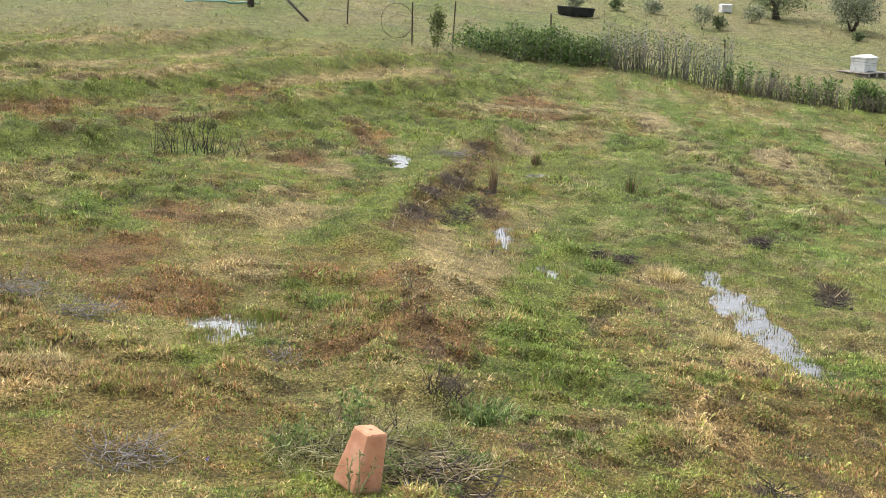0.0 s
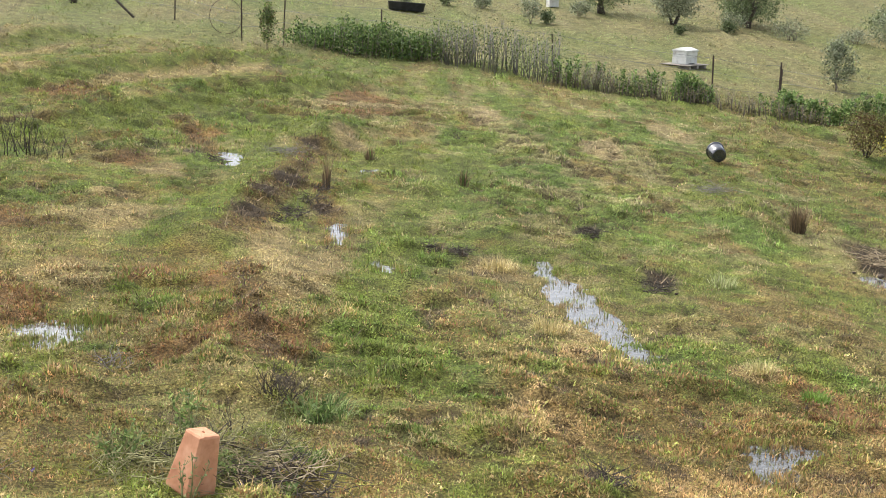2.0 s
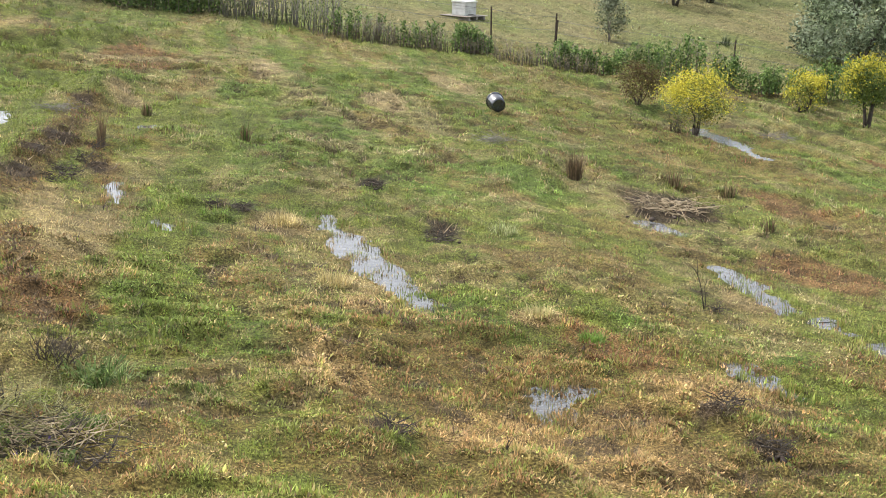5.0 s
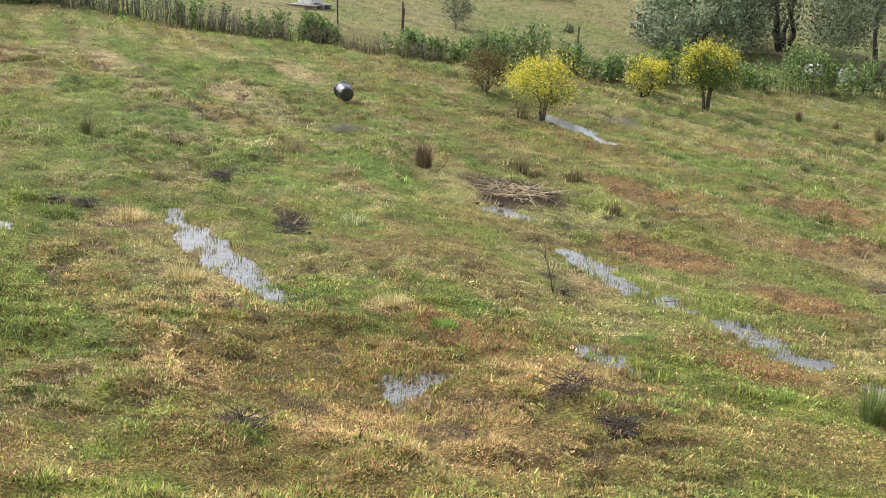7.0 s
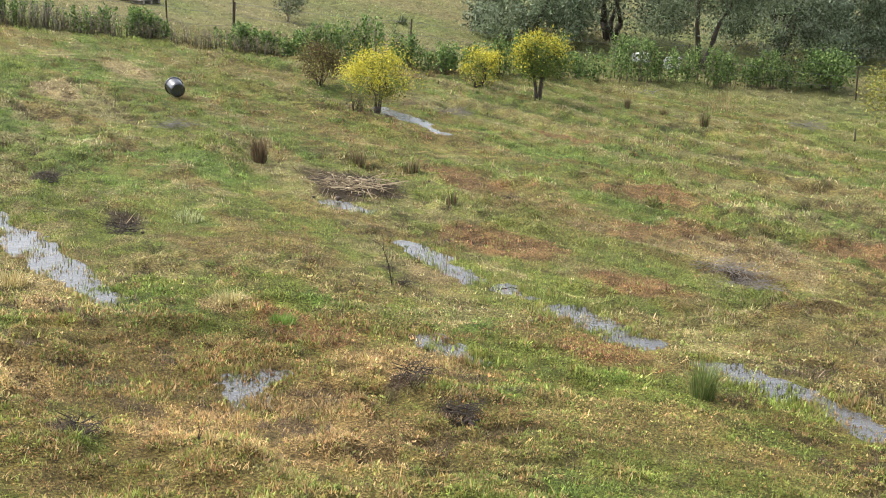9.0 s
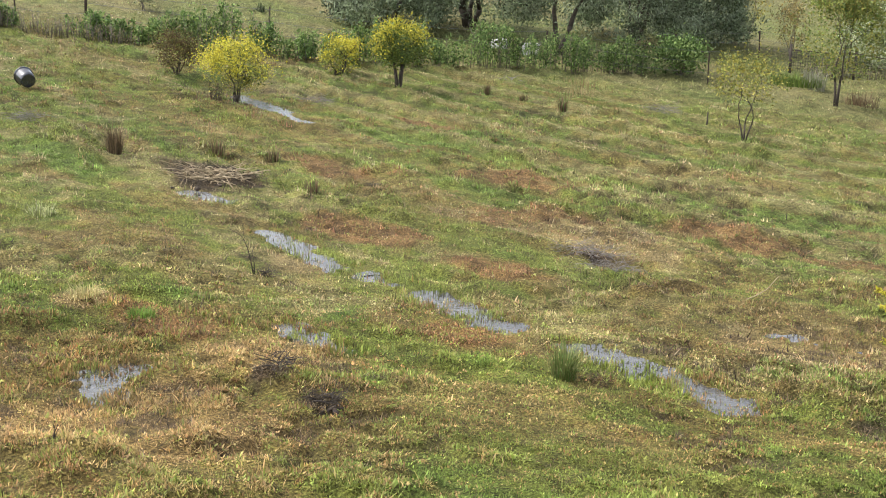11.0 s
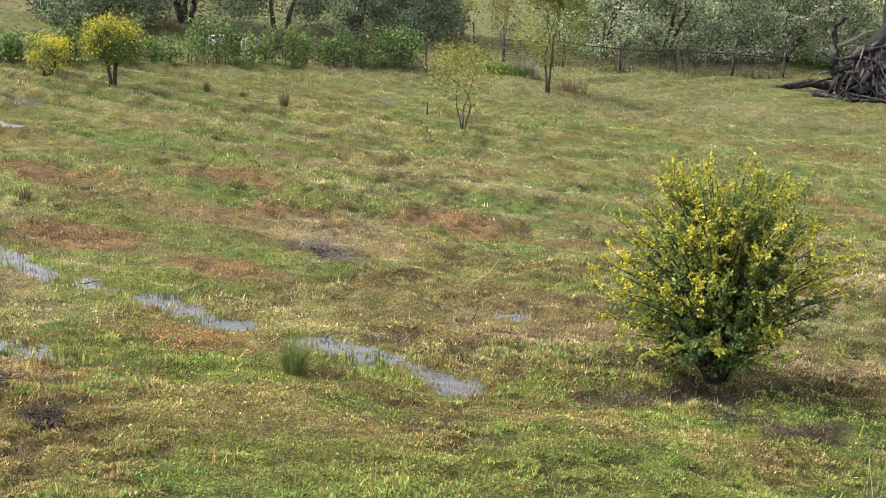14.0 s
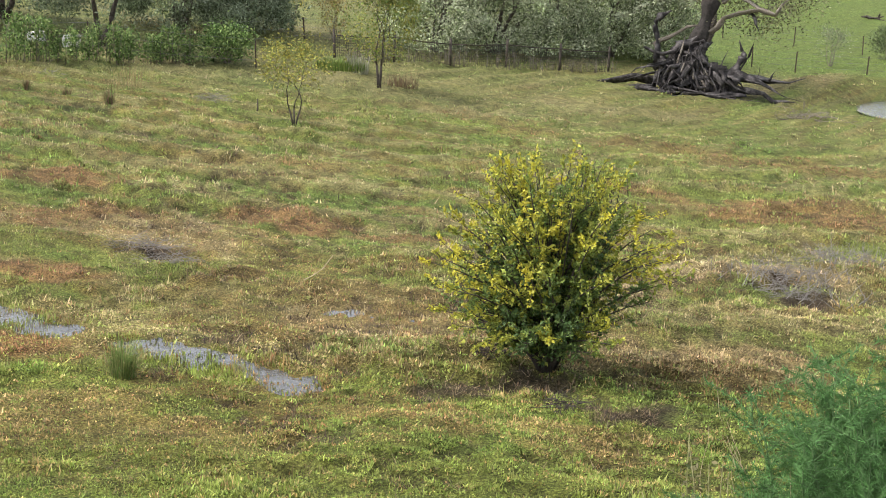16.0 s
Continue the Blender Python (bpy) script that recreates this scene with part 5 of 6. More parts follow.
# ---- mesh fence on the far side ----
def mesh_fence():
    pts = [(34.6, 25.8), (36.5, 24.7), (38.4, 23.6), (40.4, 22.5), (42.5, 21.4), (44.6, 20.4)]
    t = thing("mesh_fence", pts[0][0], pts[0][1], "dark netting fence on old timber posts", "fence")
    base = np.array(t.location)
    for k, (x, y) in enumerate(pts):
        p = np.array([x, y, ground_at(x, y)]) - base
        v, f = tube([p + np.array([0, 0, -0.1]), p + np.array([rng.normal(0, 0.04), rng.normal(0, 0.04), 1.0])], [0.05, 0.042], 8)
        part("post", mesh_from("post", v, f, DARK_BARK, None, True), t)
    for a, b in zip(pts, pts[1:]):
        pa, pb = (np.array([q[0], q[1], ground_at(*q)]) - base for q in (a, b))
        for z in (0.80,):
            v, f = tube([pa + np.array([0, 0, z]), (pa + pb) / 2 + np.array([0, 0, z - 0.03]), pb + np.array([0, 0, z])], 0.022, 6)
            part("rail", mesh_from("rail", v, f, DARK_BARK, None, True), t)
        net = Soup()
        for s in np.linspace(0, 1, 28):
            p = pa + (pb - pa) * s
            v, f = tube([p + np.array([0, 0, 0.02]), p + np.array([0, 0, 0.72 + 0.08 * math.sin(9 * s)])], 0.005, 3)
            net.add(v, f)
        for z in np.linspace(0.06, 0.74, 9):
            v, f = tube([pa + np.array([0, 0, z]), (pa + pb) / 2 + np.array([0, 0, z - 0.04]), pb + np.array([0, 0, z])], 0.005, 3)
            net.add(v, f)
        part("netting", net.mesh("netting", NETTING), t)


mesh_fence()


# ---- beehives, trough ----
def board(bm, x, y, z, sx, sy, sz, bevel=0.004):
    made = bmesh.ops.create_cube(bm, size=1.0, matrix=Matrix.Translation((x, y, z)) @ Matrix.Diagonal((sx, sy, sz, 1)))
    return made


def box_mesh(name, boards, material, bevel=0.006):
    bm = bmesh.new()
    for b in boards:
        board(bm, *b)
    bmesh.ops.bevel(bm, geom=list(bm.edges), offset=bevel, segments=1, affect="EDGES")
    return bm_mesh(name, bm, material)


def hive(x, y, turn, scale, pallet, label):
    t = thing("beehive", x, y, label, "beehive")
    z0 = 0.0
    if pallet:
        for k in (-0.40, 0.0, 0.40):
            part("bearer", box_mesh("bearer", [(k, 0, 0.05, 0.10, 0.95, 0.10)], PALLET_WOOD), t)
        for k in range(7):
            part("plank", box_mesh("plank", [(0, -0.43 + k * 0.143, 0.112, 1.15, 0.12, 0.024)], PALLET_WOOD), t)
        z0 = 0.125
    w, d = 0.74 * scale, 0.60 * scale
    for k in range(2):
        part("box", box_mesh("box", [(0, 0, z0 + (0.115 + 0.235 * k) * scale, w, d, 0.23 * scale)], WHITE_PAINT, 0.008), t)
    z = z0 + 0.47 * scale
    bm = bmesh.new()
    hw, hd = w * 0.54, d * 0.54
    v = [bm.verts.new(c) for c in ((-hw, -hd, z), (hw, -hd, z), (hw, hd, z), (-hw, hd, z), (-hw, -hd, z + 0.03), (hw, -hd, z + 0.03), (hw, hd, z + 0.03), (-hw, hd, z + 0.03), (-hw * 0.9, 0, z + 0.13 * scale), (hw * 0.9, 0, z + 0.13 * scale))]
    for q in ((0, 1, 5, 4), (1, 2, 6, 5), (2, 3, 7, 6), (3, 0, 4, 7), (4, 5, 9, 8), (6, 7, 8, 9), (5, 6, 9), (7, 4, 8), (3, 2, 1, 0)):
        bm.faces.new([v[i] for i in q])
    part("roof", bm_mesh("roof", bm, WHITE_PAINT), t, "low pitched white lid")
    part("entrance", box_mesh("entrance", [(0, -d / 2 - 0.004, z0 + 0.03 * scale, w * 0.5, 0.012, 0.022 * scale)], BLACK_PLASTIC, 0.002), t, "dark entrance slot")
    t.rotation_euler = (radians(1), radians(-2), radians(turn))
    return t


hive(12.2, 36.5, 38, 0.80, True, "white painted beehive standing on a pallet")
hive(11.17, 50.3, 12, 0.55, False, "small white beehive on the hillside")


def trough(x, y):
    t = thing("water_trough", x, y, "low dark oval stock trough on the hillside", "water trough")
    prof = [(0.58, 0.0), (0.62, 0.02), (0.66, 0.26), (0.68, 0.27), (0.68, 0.30), (0.64, 0.30), (0.60, 0.10), (0.0, 0.09)]
    n = 28
    v = [(r * math.cos(2 * math.pi * i / n), 0.55 * r * math.sin(2 * math.pi * i / n), z) for r, z in prof for i in range(n)]
    f = [(k * n + i, k * n + (i + 1) % n, (k + 1) * n + (i + 1) % n, (k + 1) * n + i) for k in range(len(prof) - 1) for i in range(n)]
    part("tank", mesh_from("tank", np.array(v), np.array(f), TROUGH, None, True), t)
    w = [(0.62 * math.cos(2 * math.pi * i / n), 0.34 * math.sin(2 * math.pi * i / n), 0.20) for i in range(n)] + [(0, 0, 0.20)]
    part("water_surface", mesh_from("water_surface", np.array(w), np.array([(n, i, (i + 1) % n) for i in range(n)]), WATER), t)
    t.rotation_euler = (0, radians(2), radians(-5))


trough(4.8, 45.2)


# ---- uprooted stump ----
def stump(x, y):
    t = thing("uprooted_stump", x, y, "huge weathered uprooted tree stump with tangled grey roots", "tree stump", sink=0.05)
    # local frame: a runs along the picture's breadth, b towards the bank
    a, b = np.array([0.36, -0.933, 0]), np.array([-0.933, -0.36, 0])
    up = np.array([0, 0, 1.0])

    def at(s, q, z):
        return a * s + b * q + up * z

    def limb(name, pts, radii, label="", sides=9, crook=0.03, wood=None):
        P = np.array([at(*p) for p in pts])
        u = np.linspace(0, len(P) - 1, len(P) * 6 - 5)
        knots = np.linspace(0, len(P) - 1, len(P) * 2 - 1)
        bends = rng.normal(0, crook * 1.6, (len(knots), 3)) * np.array([[0.0 if k in (0, len(knots) - 1) else 1.0] for k in range(len(knots))])
        Q = np.stack([np.interp(u, np.arange(len(P)), P[:, k]) + np.interp(u, knots, bends[:, k]) for k in range(3)], -1)
        r = np.interp(u, np.arange(len(P)), radii) * np.interp(u, knots, np.exp(rng.normal(0, 0.15, len(knots))))
        r[-7:] *= np.linspace(1.0, 0.3, 7)
        v, f = tube(Q, r, sides)
        # split and fluted wood: deep grooves along the grain
        flute = np.append(np.tile(np.exp(rng.normal(0, 0.42, sides)), len(Q)), [1.0, 1.0])
        centre = np.concatenate([np.repeat(Q, sides, axis=0), Q[:1], Q[-1:]])
        gnarl = np.array([noise.noise(Vector(p) * 1.6) * 0.25 + noise.noise(Vector(p) * 9.0) * 0.12 for p in v])
        v = centre + (v - centre) * (flute * (1 + gnarl))[:, None]
        # timber split along the grain: flatter one way than the other
        ax = unit(np.cross(P[-1] - P[0], rng.normal(0, 1, 3)))
        off = v - centre
        if crook >= 0.03:
            v = centre + off - 0.45 * (off @ ax)[:, None] * ax
        part(name, mesh_from(name, v, f, wood or STUMP_WOOD), t, label)

    limb("butt", [(-0.55, 0.0, 0.3), (-0.2, 0.1, 0.85), (0.15, 0.0, 1.35), (0.3, -0.1, 1.75)], [0.50, 0.46, 0.34, 0.16], "thick twisted butt of the stump", 16, 0.05)
    limb("butt", [(0.3, 0.2, 0.3), (0.75, 0.3, 0.55), (1.2, 0.4, 0.35), (1.6, 0.5, 0.10)], [0.44, 0.36, 0.28, 0.14], "", 14, 0.05)
    limb("butt", [(-0.7, 0.0, 0.5), (-0.75, 0.0, 1.1), (-0.35, 0.0, 1.65), (0.1, -0.1, 1.85)], [0.26, 0.22, 0.20, 0.08], "", 11, 0.05)
    limb("trunk", [(-0.1, -0.2, 1.0), (0.2, -0.4, 1.9), (0.55, -0.6, 2.9), (0.85, -0.7, 4.0), (1.1, -0.8, 4.9)], [0.24, 0.19, 0.17, 0.15, 0.12], "leaning trunk with dark bark", 12, 0.02, BURNT_BARK)
    limb("branch", [(0.40, -0.4, 1.9), (0.9, -0.3, 2.45), (1.6, -0.2, 2.7), (2.4, 0.0, 2.75), (2.9, 0.1, 3.2)], [0.11, 0.095, 0.08, 0.06, 0.03], wood=GREY_BARK)
    limb("branch", [(0.8, -0.6, 2.9), (1.2, -0.6, 3.2), (1.9, -0.4, 2.75), (2.3, -0.3, 2.6)], [0.08, 0.07, 0.05, 0.03], wood=GREY_BARK)
    limb("branch", [(1.6, -0.2, 2.7), (1.9, -0.2, 2.3), (2.0, -0.2, 2.0)], [0.05, 0.04, 0.015])
    limb("root", [(-0.9, 0.1, 0.9), (-1.12, 0.0, 1.6), (-1.22, 0.0, 2.15), (-1.05, 0.0, 2.45), (-0.75, 0.0, 2.6)], [0.16, 0.14, 0.13, 0.12, 0.04], "broken root standing up")
    limb("root", [(-1.2, 0.0, 1.5), (-0.8, 0.1, 1.85), (-0.2, 0.2, 2.15), (0.15, 0.2, 2.2)], [0.06, 0.07, 0.06, 0.03], wood=GREY_BARK)
    limb("root", [(-1.5, 0.1, 1.45), (-0.9, 0.3, 1.30), (-0.2, 0.3, 1.55), (0.3, 0.3, 1.75)], [0.04, 0.06, 0.07, 0.05])
    limb("root", [(-0.95, 0.2, 1.2), (-0.85, 0.35, 0.8), (-0.95, 0.45, 0.3)], [0.10, 0.11, 0.07])
    limb("root", [(0.15, 0.3, 1.5), (0.25, 0.5, 1.1), (0.1, 0.5, 0.8)], [0.10, 0.13, 0.05])
    limb("root", [(-0.6, 0.2, 0.6), (-1.6, 0.1, 0.48), (-3.0, 0.0, 0.22), (-4.9, -0.3, 0.12)], [0.20, 0.14, 0.09, 0.03], "long root along the ground", 8, 0.06)
    limb("root", [(0.8, 0.1, 0.7), (1.7, 0.0, 0.62), (2.5, -0.1, 0.60), (3.5, -0.2, 0.72)], [0.17, 0.13, 0.09, 0.03], "long pale root pointing outward", 8, 0.05)
    limb("root", [(0.9, 0.4, 0.4), (1.8, 0.5, 0.30), (2.6, 0.6, 0.15), (3.2, 0.6, 0.03)], [0.18, 0.13, 0.09, 0.04], "", 8, 0.05)
    limb("root", [(1.25, 0.0, 0.7), (1.5, 0.0, 1.25), (1.40, 0.0, 1.80)], [0.13, 0.10, 0.03])
    limb("root", [(1.5, 0.0, 0.9), (1.75, 0.0, 1.3), (1.85, 0.0, 1.75)], [0.06, 0.05, 0.02])
    limb("root", [(2.4, 0.0, 0.6), (2.6, 0.0, 0.95)], [0.05, 0.015])
    limb("root", [(2.0, 0.0, 0.6), (2.1, 0.0, 1.0)], [0.05, 0.015])
    for k in range(70):
        s0, q0 = rng.uniform(-1.1, 1.3), rng.uniform(0.1, 0.5)
        s1 = s0 + rng.normal(0, 0.8)
        z0 = rng.uniform(0.2, 1.5 - 0.5 * abs(s0))
        limb("root", [(s0, q0, z0), ((s0 + s1) / 2, q0 + rng.uniform(0.15, 0.5), z0 * rng.uniform(0.4, 0.9)), (s1, q0 + rng.uniform(0.2, 0.9), z0 * rng.uniform(0.0, 0.5))],
             [rng.uniform(0.03, 0.12), rng.uniform(0.02, 0.08), rng.uniform(0.006, 0.02)], "", 6, 0.035)
    # split fibres up the sides of the butt
    for k in range(46):
        s0, top = rng.uniform(-1.0, 1.5), rng.uniform(0.8, 1.9)
        lean = rng.normal(0.0, 0.25)
        top = top * (1 - 0.45 * max(s0 - 0.2, 0))
        limb("strand", [(s0, 0.45 + rng.uniform(0, 0.2), rng.uniform(0.0, 0.3)), (s0 * 0.8 + lean * 0.4, 0.50 + rng.uniform(0, 0.1), top * 0.5), (s0 * 0.55 + lean, 0.30 + rng.uniform(0, 0.15), top)],
             [rng.uniform(0.04, 0.09), rng.uniform(0.03, 0.06), 0.012], "", 6, 0.04, GREY_BARK if k % 6 == 0 else None)
    for k in range(16):
        s0 = rng.uniform(-2.0, 1.6)
        limb("root", [(s0, 0.7, 0.14), (s0 + rng.normal(0, 0.5), 0.95, 0.20), (s0 + rng.normal(0, 1.0), 1.15, 0.04)], [0.07, 0.055, 0.02], "", 7, 0.03)
    return t


stump(42.9, 16.45).scale = (1.12, 1.12, 1.12)
tree("gum_tree", 45.0, 17.4, 5.2, 5.0, "gum tree with thin olive hanging foliage", "tree", [[0.13, 0.13, 0.065], [0.20, 0.19, 0.11], [0.08, 0.085, 0.04]], [3, 2, 2], trunks=1, trunk_h=0.42,
     trunk_r=0.08, depth=4, leaf=0.05, count=15000, spread=0.75, puff=0.085, clumpy=0.4, droop=0.12, bark=DARK_BARK, long=2.2, dome=0.35, low=0.42, lean=(0.1, -0.25), shift=(1.0, -2.0))
tree("shrub", 59.1, 16.1, 1.9, 1.9, "sparse grey shrub behind a pond bank", "shrub", GREYG, [3, 3, 1], trunks=5, trunk_h=0.1, trunk_r=0.05, depth=3, leaf=0.05, count=900, spread=0.5, puff=0.10)
tree("shrub", 65.0, 15.0, 1.7, 1.8, "dark blue-green shrub by a far fence", "shrub", HILLG, [2, 3, 1], trunks=5, trunk_h=0.1, trunk_r=0.05, depth=3, leaf=0.06, count=2600, spread=0.6, puff=0.12)
twiggy("branch_heap", 40.3, 11.5, 1.3, 0.75, 40, 0.016, "heap of pruned grey branches on grass", "branches", flat=0.9)

# ---- tufts, weeds and litter in the paddock ----
RUSHB = [[0.17, 0.115, 0.07], [0.11, 0.08, 0.05], [0.24, 0.18, 0.10]]
RUSHG = [[0.11, 0.18, 0.045], [0.17, 0.22, 0.065], [0.25, 0.25, 0.10]]
tuft("rush_tuft", 7.97, 17.85, 0.55, 0.10, 240, RUSHB, "brown dead rush tuft", width=0.008, splay=0.45)
tuft("rush_tuft", 0.91, 18.15, 0.58, 0.05, 90, RUSHB, "thin brown dead rush tuft", width=0.008, splay=0.25)
tuft("rush_tuft", 7.55, 7.46, 0.42, 0.10, 300, RUSHG, "green rush tuft beside a puddle", width=0.006, splay=0.75)
for tx, ty, th, sp in ((19.8, 22.05, 0.32, 0.10), (19.95, 20.85, 0.50, 0.10), (19.5, 23.0, 0.40, 0.06), (9.75, 15.1, 0.24, 0.10), (9.55, 17.6, 0.32, 0.12), (10.3, 17.2, 0.25, 0.12), (3.1, 19.4, 0.34, 0.08), (1.75, 21.0, 0.25, 0.08)):
    tuft("rush_tuft", tx, ty, th, sp, 110, RUSHB + RUSHG[:1], "small brownish rush tuft", width=0.009, group="small tufts in the paddock", splay=0.5)
twiggy("dead_weeds", -3.75, 19.0, 0.75, 0.55, 34, 0.007, "stand of bare dead weed stems", material=DARK_BARK)
twiggy("dead_weeds", -3.2, 19.3, 0.50, 0.45, 18, 0.006, "stand of bare dead weed stems", material=DARK_BARK)
twiggy("cut_stalks", 8.75, 16.2, 0.55, 0.50, 130, 0.0075, "heap of dry cut stalks on bare mud", "stalks", DRY_STEM, flat=0.95, fork=0)
twiggy("stick", 22.9, 19.15, 0.36, 0.01, 1, 0.028, "short stake standing in grass", "stake", DARK_BARK, fork=0)


# ---- small growth and litter ----
def herb(name, x, y, height, spread, n, leaf, palette, label, category="weed", stems=14, sink=0.02, long=2.4):
    """A leafy weed: several stems from one root with narrow leaves along them."""
    t = thing(name, x, y, label, category, sink=sink)
    wood, pts = Soup(), []
    for _ in range(stems):
        a = rng.uniform(0, 2 * math.pi)
        d = unit(np.array([math.cos(a) * spread / height * rng.uniform(0.2, 1.1), math.sin(a) * spread / height * rng.uniform(0.2, 1.1), 1.0]))
        ln = height * rng.uniform(0.6, 1.05)
        p = [np.array([math.cos(a), math.sin(a), 0]) * 0.03]
        for _ in range(4):
            d = unit(d + rng.normal(0, 0.13, 3))
            p.append(p[-1] + d * ln / 4)
        v, f = tube(p, np.linspace(0.005, 0.002, 5), 4)
        wood.add(v, f)
        pts.append(np.array(p))
    part("stem", wood.mesh("stem", GREEN_STEM, True), t)["kind"] = "stuff"
    P = np.array(pts)
    k, u = rng.integers(0, stems, n), rng.uniform(0.4, 4, n)
    i = np.minimum(u.astype(int), 3)
    c = P[k, i] + (P[k, i + 1] - P[k, i]) * (u - i)[:, None] + rng.normal(0, leaf * 0.6, (n, 3))
    v, f, col = leaves(c, leaf, palette, np.ones(len(palette)), long, 0.0, 0.6)
    part("foliage", mesh_from("foliage", v, f, LEAF, col), t)["kind"] = "stuff"
    return t


def clod(name, x, y, size, n, label, material=None, category="clod", group="", lump=(0.05, 0.12)):
    """Lumps of torn turf or mud in one heap."""
    t = thing(name, x, y, label, category, group, sink=0.01)
    bm = bmesh.new()
    for _ in range(n):
        r = size * rng.uniform(*lump)
        p = rng.normal(0, size * 0.38, 2)
        m = bmesh.ops.create_icosphere(bm, subdivisions=2, radius=r, matrix=Matrix.Translation((p[0], p[1], r * 0.25)))
        for v in m["verts"]:
            k = noise.noise(v.co * (3.0 / size)) * 0.8 + noise.noise(v.co * (9.0 / size)) * 0.4
            v.co = Vector((v.co.x * (1 + 0.05 * k), v.co.y * (1 + 0.05 * k), v.co.z * (0.55 + 0.4 * k)))
            v.co += v.normal * k * r * 0.5
    part("lump", bm_mesh("lump", bm, material or MUD_CLOD, True), t)["kind"] = "stuff"
    return t


GREEN_STEM = plain("weed_stem", [(0.3, (0.15, 0.155, 0.06)), (0.7, (0.33, 0.30, 0.15))], 14, 0.8, 0.1)
HERBG = [[0.15, 0.22, 0.070], [0.24, 0.30, 0.10], [0.09, 0.14, 0.04]]

# round the planter
twiggy("cut_weeds", -0.66, 6.92, 0.36, 0.26, 110, 0.0048, "heap of cut pale green weed stems beside a planter", "cut weeds", GREEN_STEM, flat=0.75)
twiggy("cut_weeds", 0.10, 6.90, 0.34, 0.30, 90, 0.0048, "heap of cut dry weed stems beside a planter", "cut weeds", DRY_STEM, flat=0.82)
twiggy("cut_weeds", 0.18, 6.78, 0.34, 0.30, 110, 0.0050, "heap of dark cut weed stems beside a planter", "cut weeds", DARK_BARK, flat=0.85)
twiggy("cut_weeds", -0.15, 7.25, 0.38, 0.40, 110, 0.0048, "heap of cut pale green weed stems behind a planter", "cut weeds", GREEN_STEM, flat=0.7)
twiggy("cut_weeds", -0.30, 7.15, 0.36, 0.44, 130, 0.0048, "heap of dark weed stems behind a planter", "cut weeds", DARK_BARK, flat=0.85)
herb("weed", -0.40, 7.55, 0.42, 0.16, 160, 0.020, HERBG, "leafy green weed behind a planter", stems=5)
herb("weed", 0.30, 7.25, 0.16, 0.26, 360, 0.016, HERBG, "low leafy weed among cut stems", stems=22)
herb("weed", -0.15, 7.0, 0.20, 0.30, 420, 0.016, HERBG, "low leafy weed among cut stems", stems=26)
herb("weed", -0.75, 7.2, 0.22, 0.22, 300, 0.018, HERBG, "low leafy weed beside a planter", stems=16)
herb("weed", 0.15, 6.75, 0.14, 0.28, 300, 0.016, HERBG, "low leafy weed beside a planter", stems=16)
herb("weed", -0.34, 6.46, 0.30, 0.06, 90, 0.012, [[0.19, 0.22, 0.09], [0.12, 0.16, 0.06]], "thin weed growing up a planter", stems=4)
twiggy("dead_weeds", -0.12, 7.95, 0.36, 0.05, 5, 0.004, "few bare twigs standing in grass", material=DARK_BARK)
tuft("green_tuft", 0.46, 8.48, 0.25, 0.20, 190, HERBG, "tuft of long dark green grass beside dead stalks", width=0.007, splay=1.6)
herb("weed", 0.44, 8.45, 0.24, 0.34, 620, 0.018, HERBG, "bushy green weed with narrow leaves", stems=40, long=3.0)
twiggy("dead_weeds", 0.17, 8.62, 0.30, 0.14, 45, 0.004, "dark dead stalks beside a green weed", material=DARK_BARK, flat=0.35)
twiggy("dead_weeds", -1.06, 9.45, 0.22, 0.12, 26, 0.004, "small clump of grey dead stalks", material=ASH_STEM, flat=0.5)
for fx, fy in ((-0.05, 6.62), (-1.17, 6.68), (0.12, 6.95)):
    fl = thing("flower", fx, fy, "small violet flower in grass", "flower", "violet flowers")
    v, f = tube([(0, 0, 0), (0.004, 0.0, 0.06)], 0.002, 4)
    part("stem", mesh_from("stem", v, f, GREEN_STEM), fl)
    v, f, col = leaves(np.tile(np.array([[0.004, 0.0, 0.06]]), (9, 1)), 0.012, [[0.16, 0.11, 0.38]], [1], 1.2, 0, 0.9)
    part("petals", mesh_from("petals", v, f, LEAF, col), fl)

# grey dead mats
for ax, ay, aw in ((-3.50, 10.62, 0.26), (-2.78, 10.22, 0.20), (-1.62, 6.75, 0.20), (7.40, 20.05, 0.26), (0.35, 20.35, 0.25), (11.6, 11.4, 0.35), (11.3, 10.6, 0.30), (19.2, 4.7, 0.55), (16.6, 4.6, 0.45), (17.6, 4.9, 0.4), (14.0, 21.9, 0.3), (23.2, 20.8, 0.45)):
    twiggy("dead_mat", ax, ay, 0.20 + aw * 0.5, aw, int(60 + 80 * aw), 0.004, "flattened mat of grey dead stems", "dead plant", ASH_STEM, flat=0.85, group="grey dead mats")

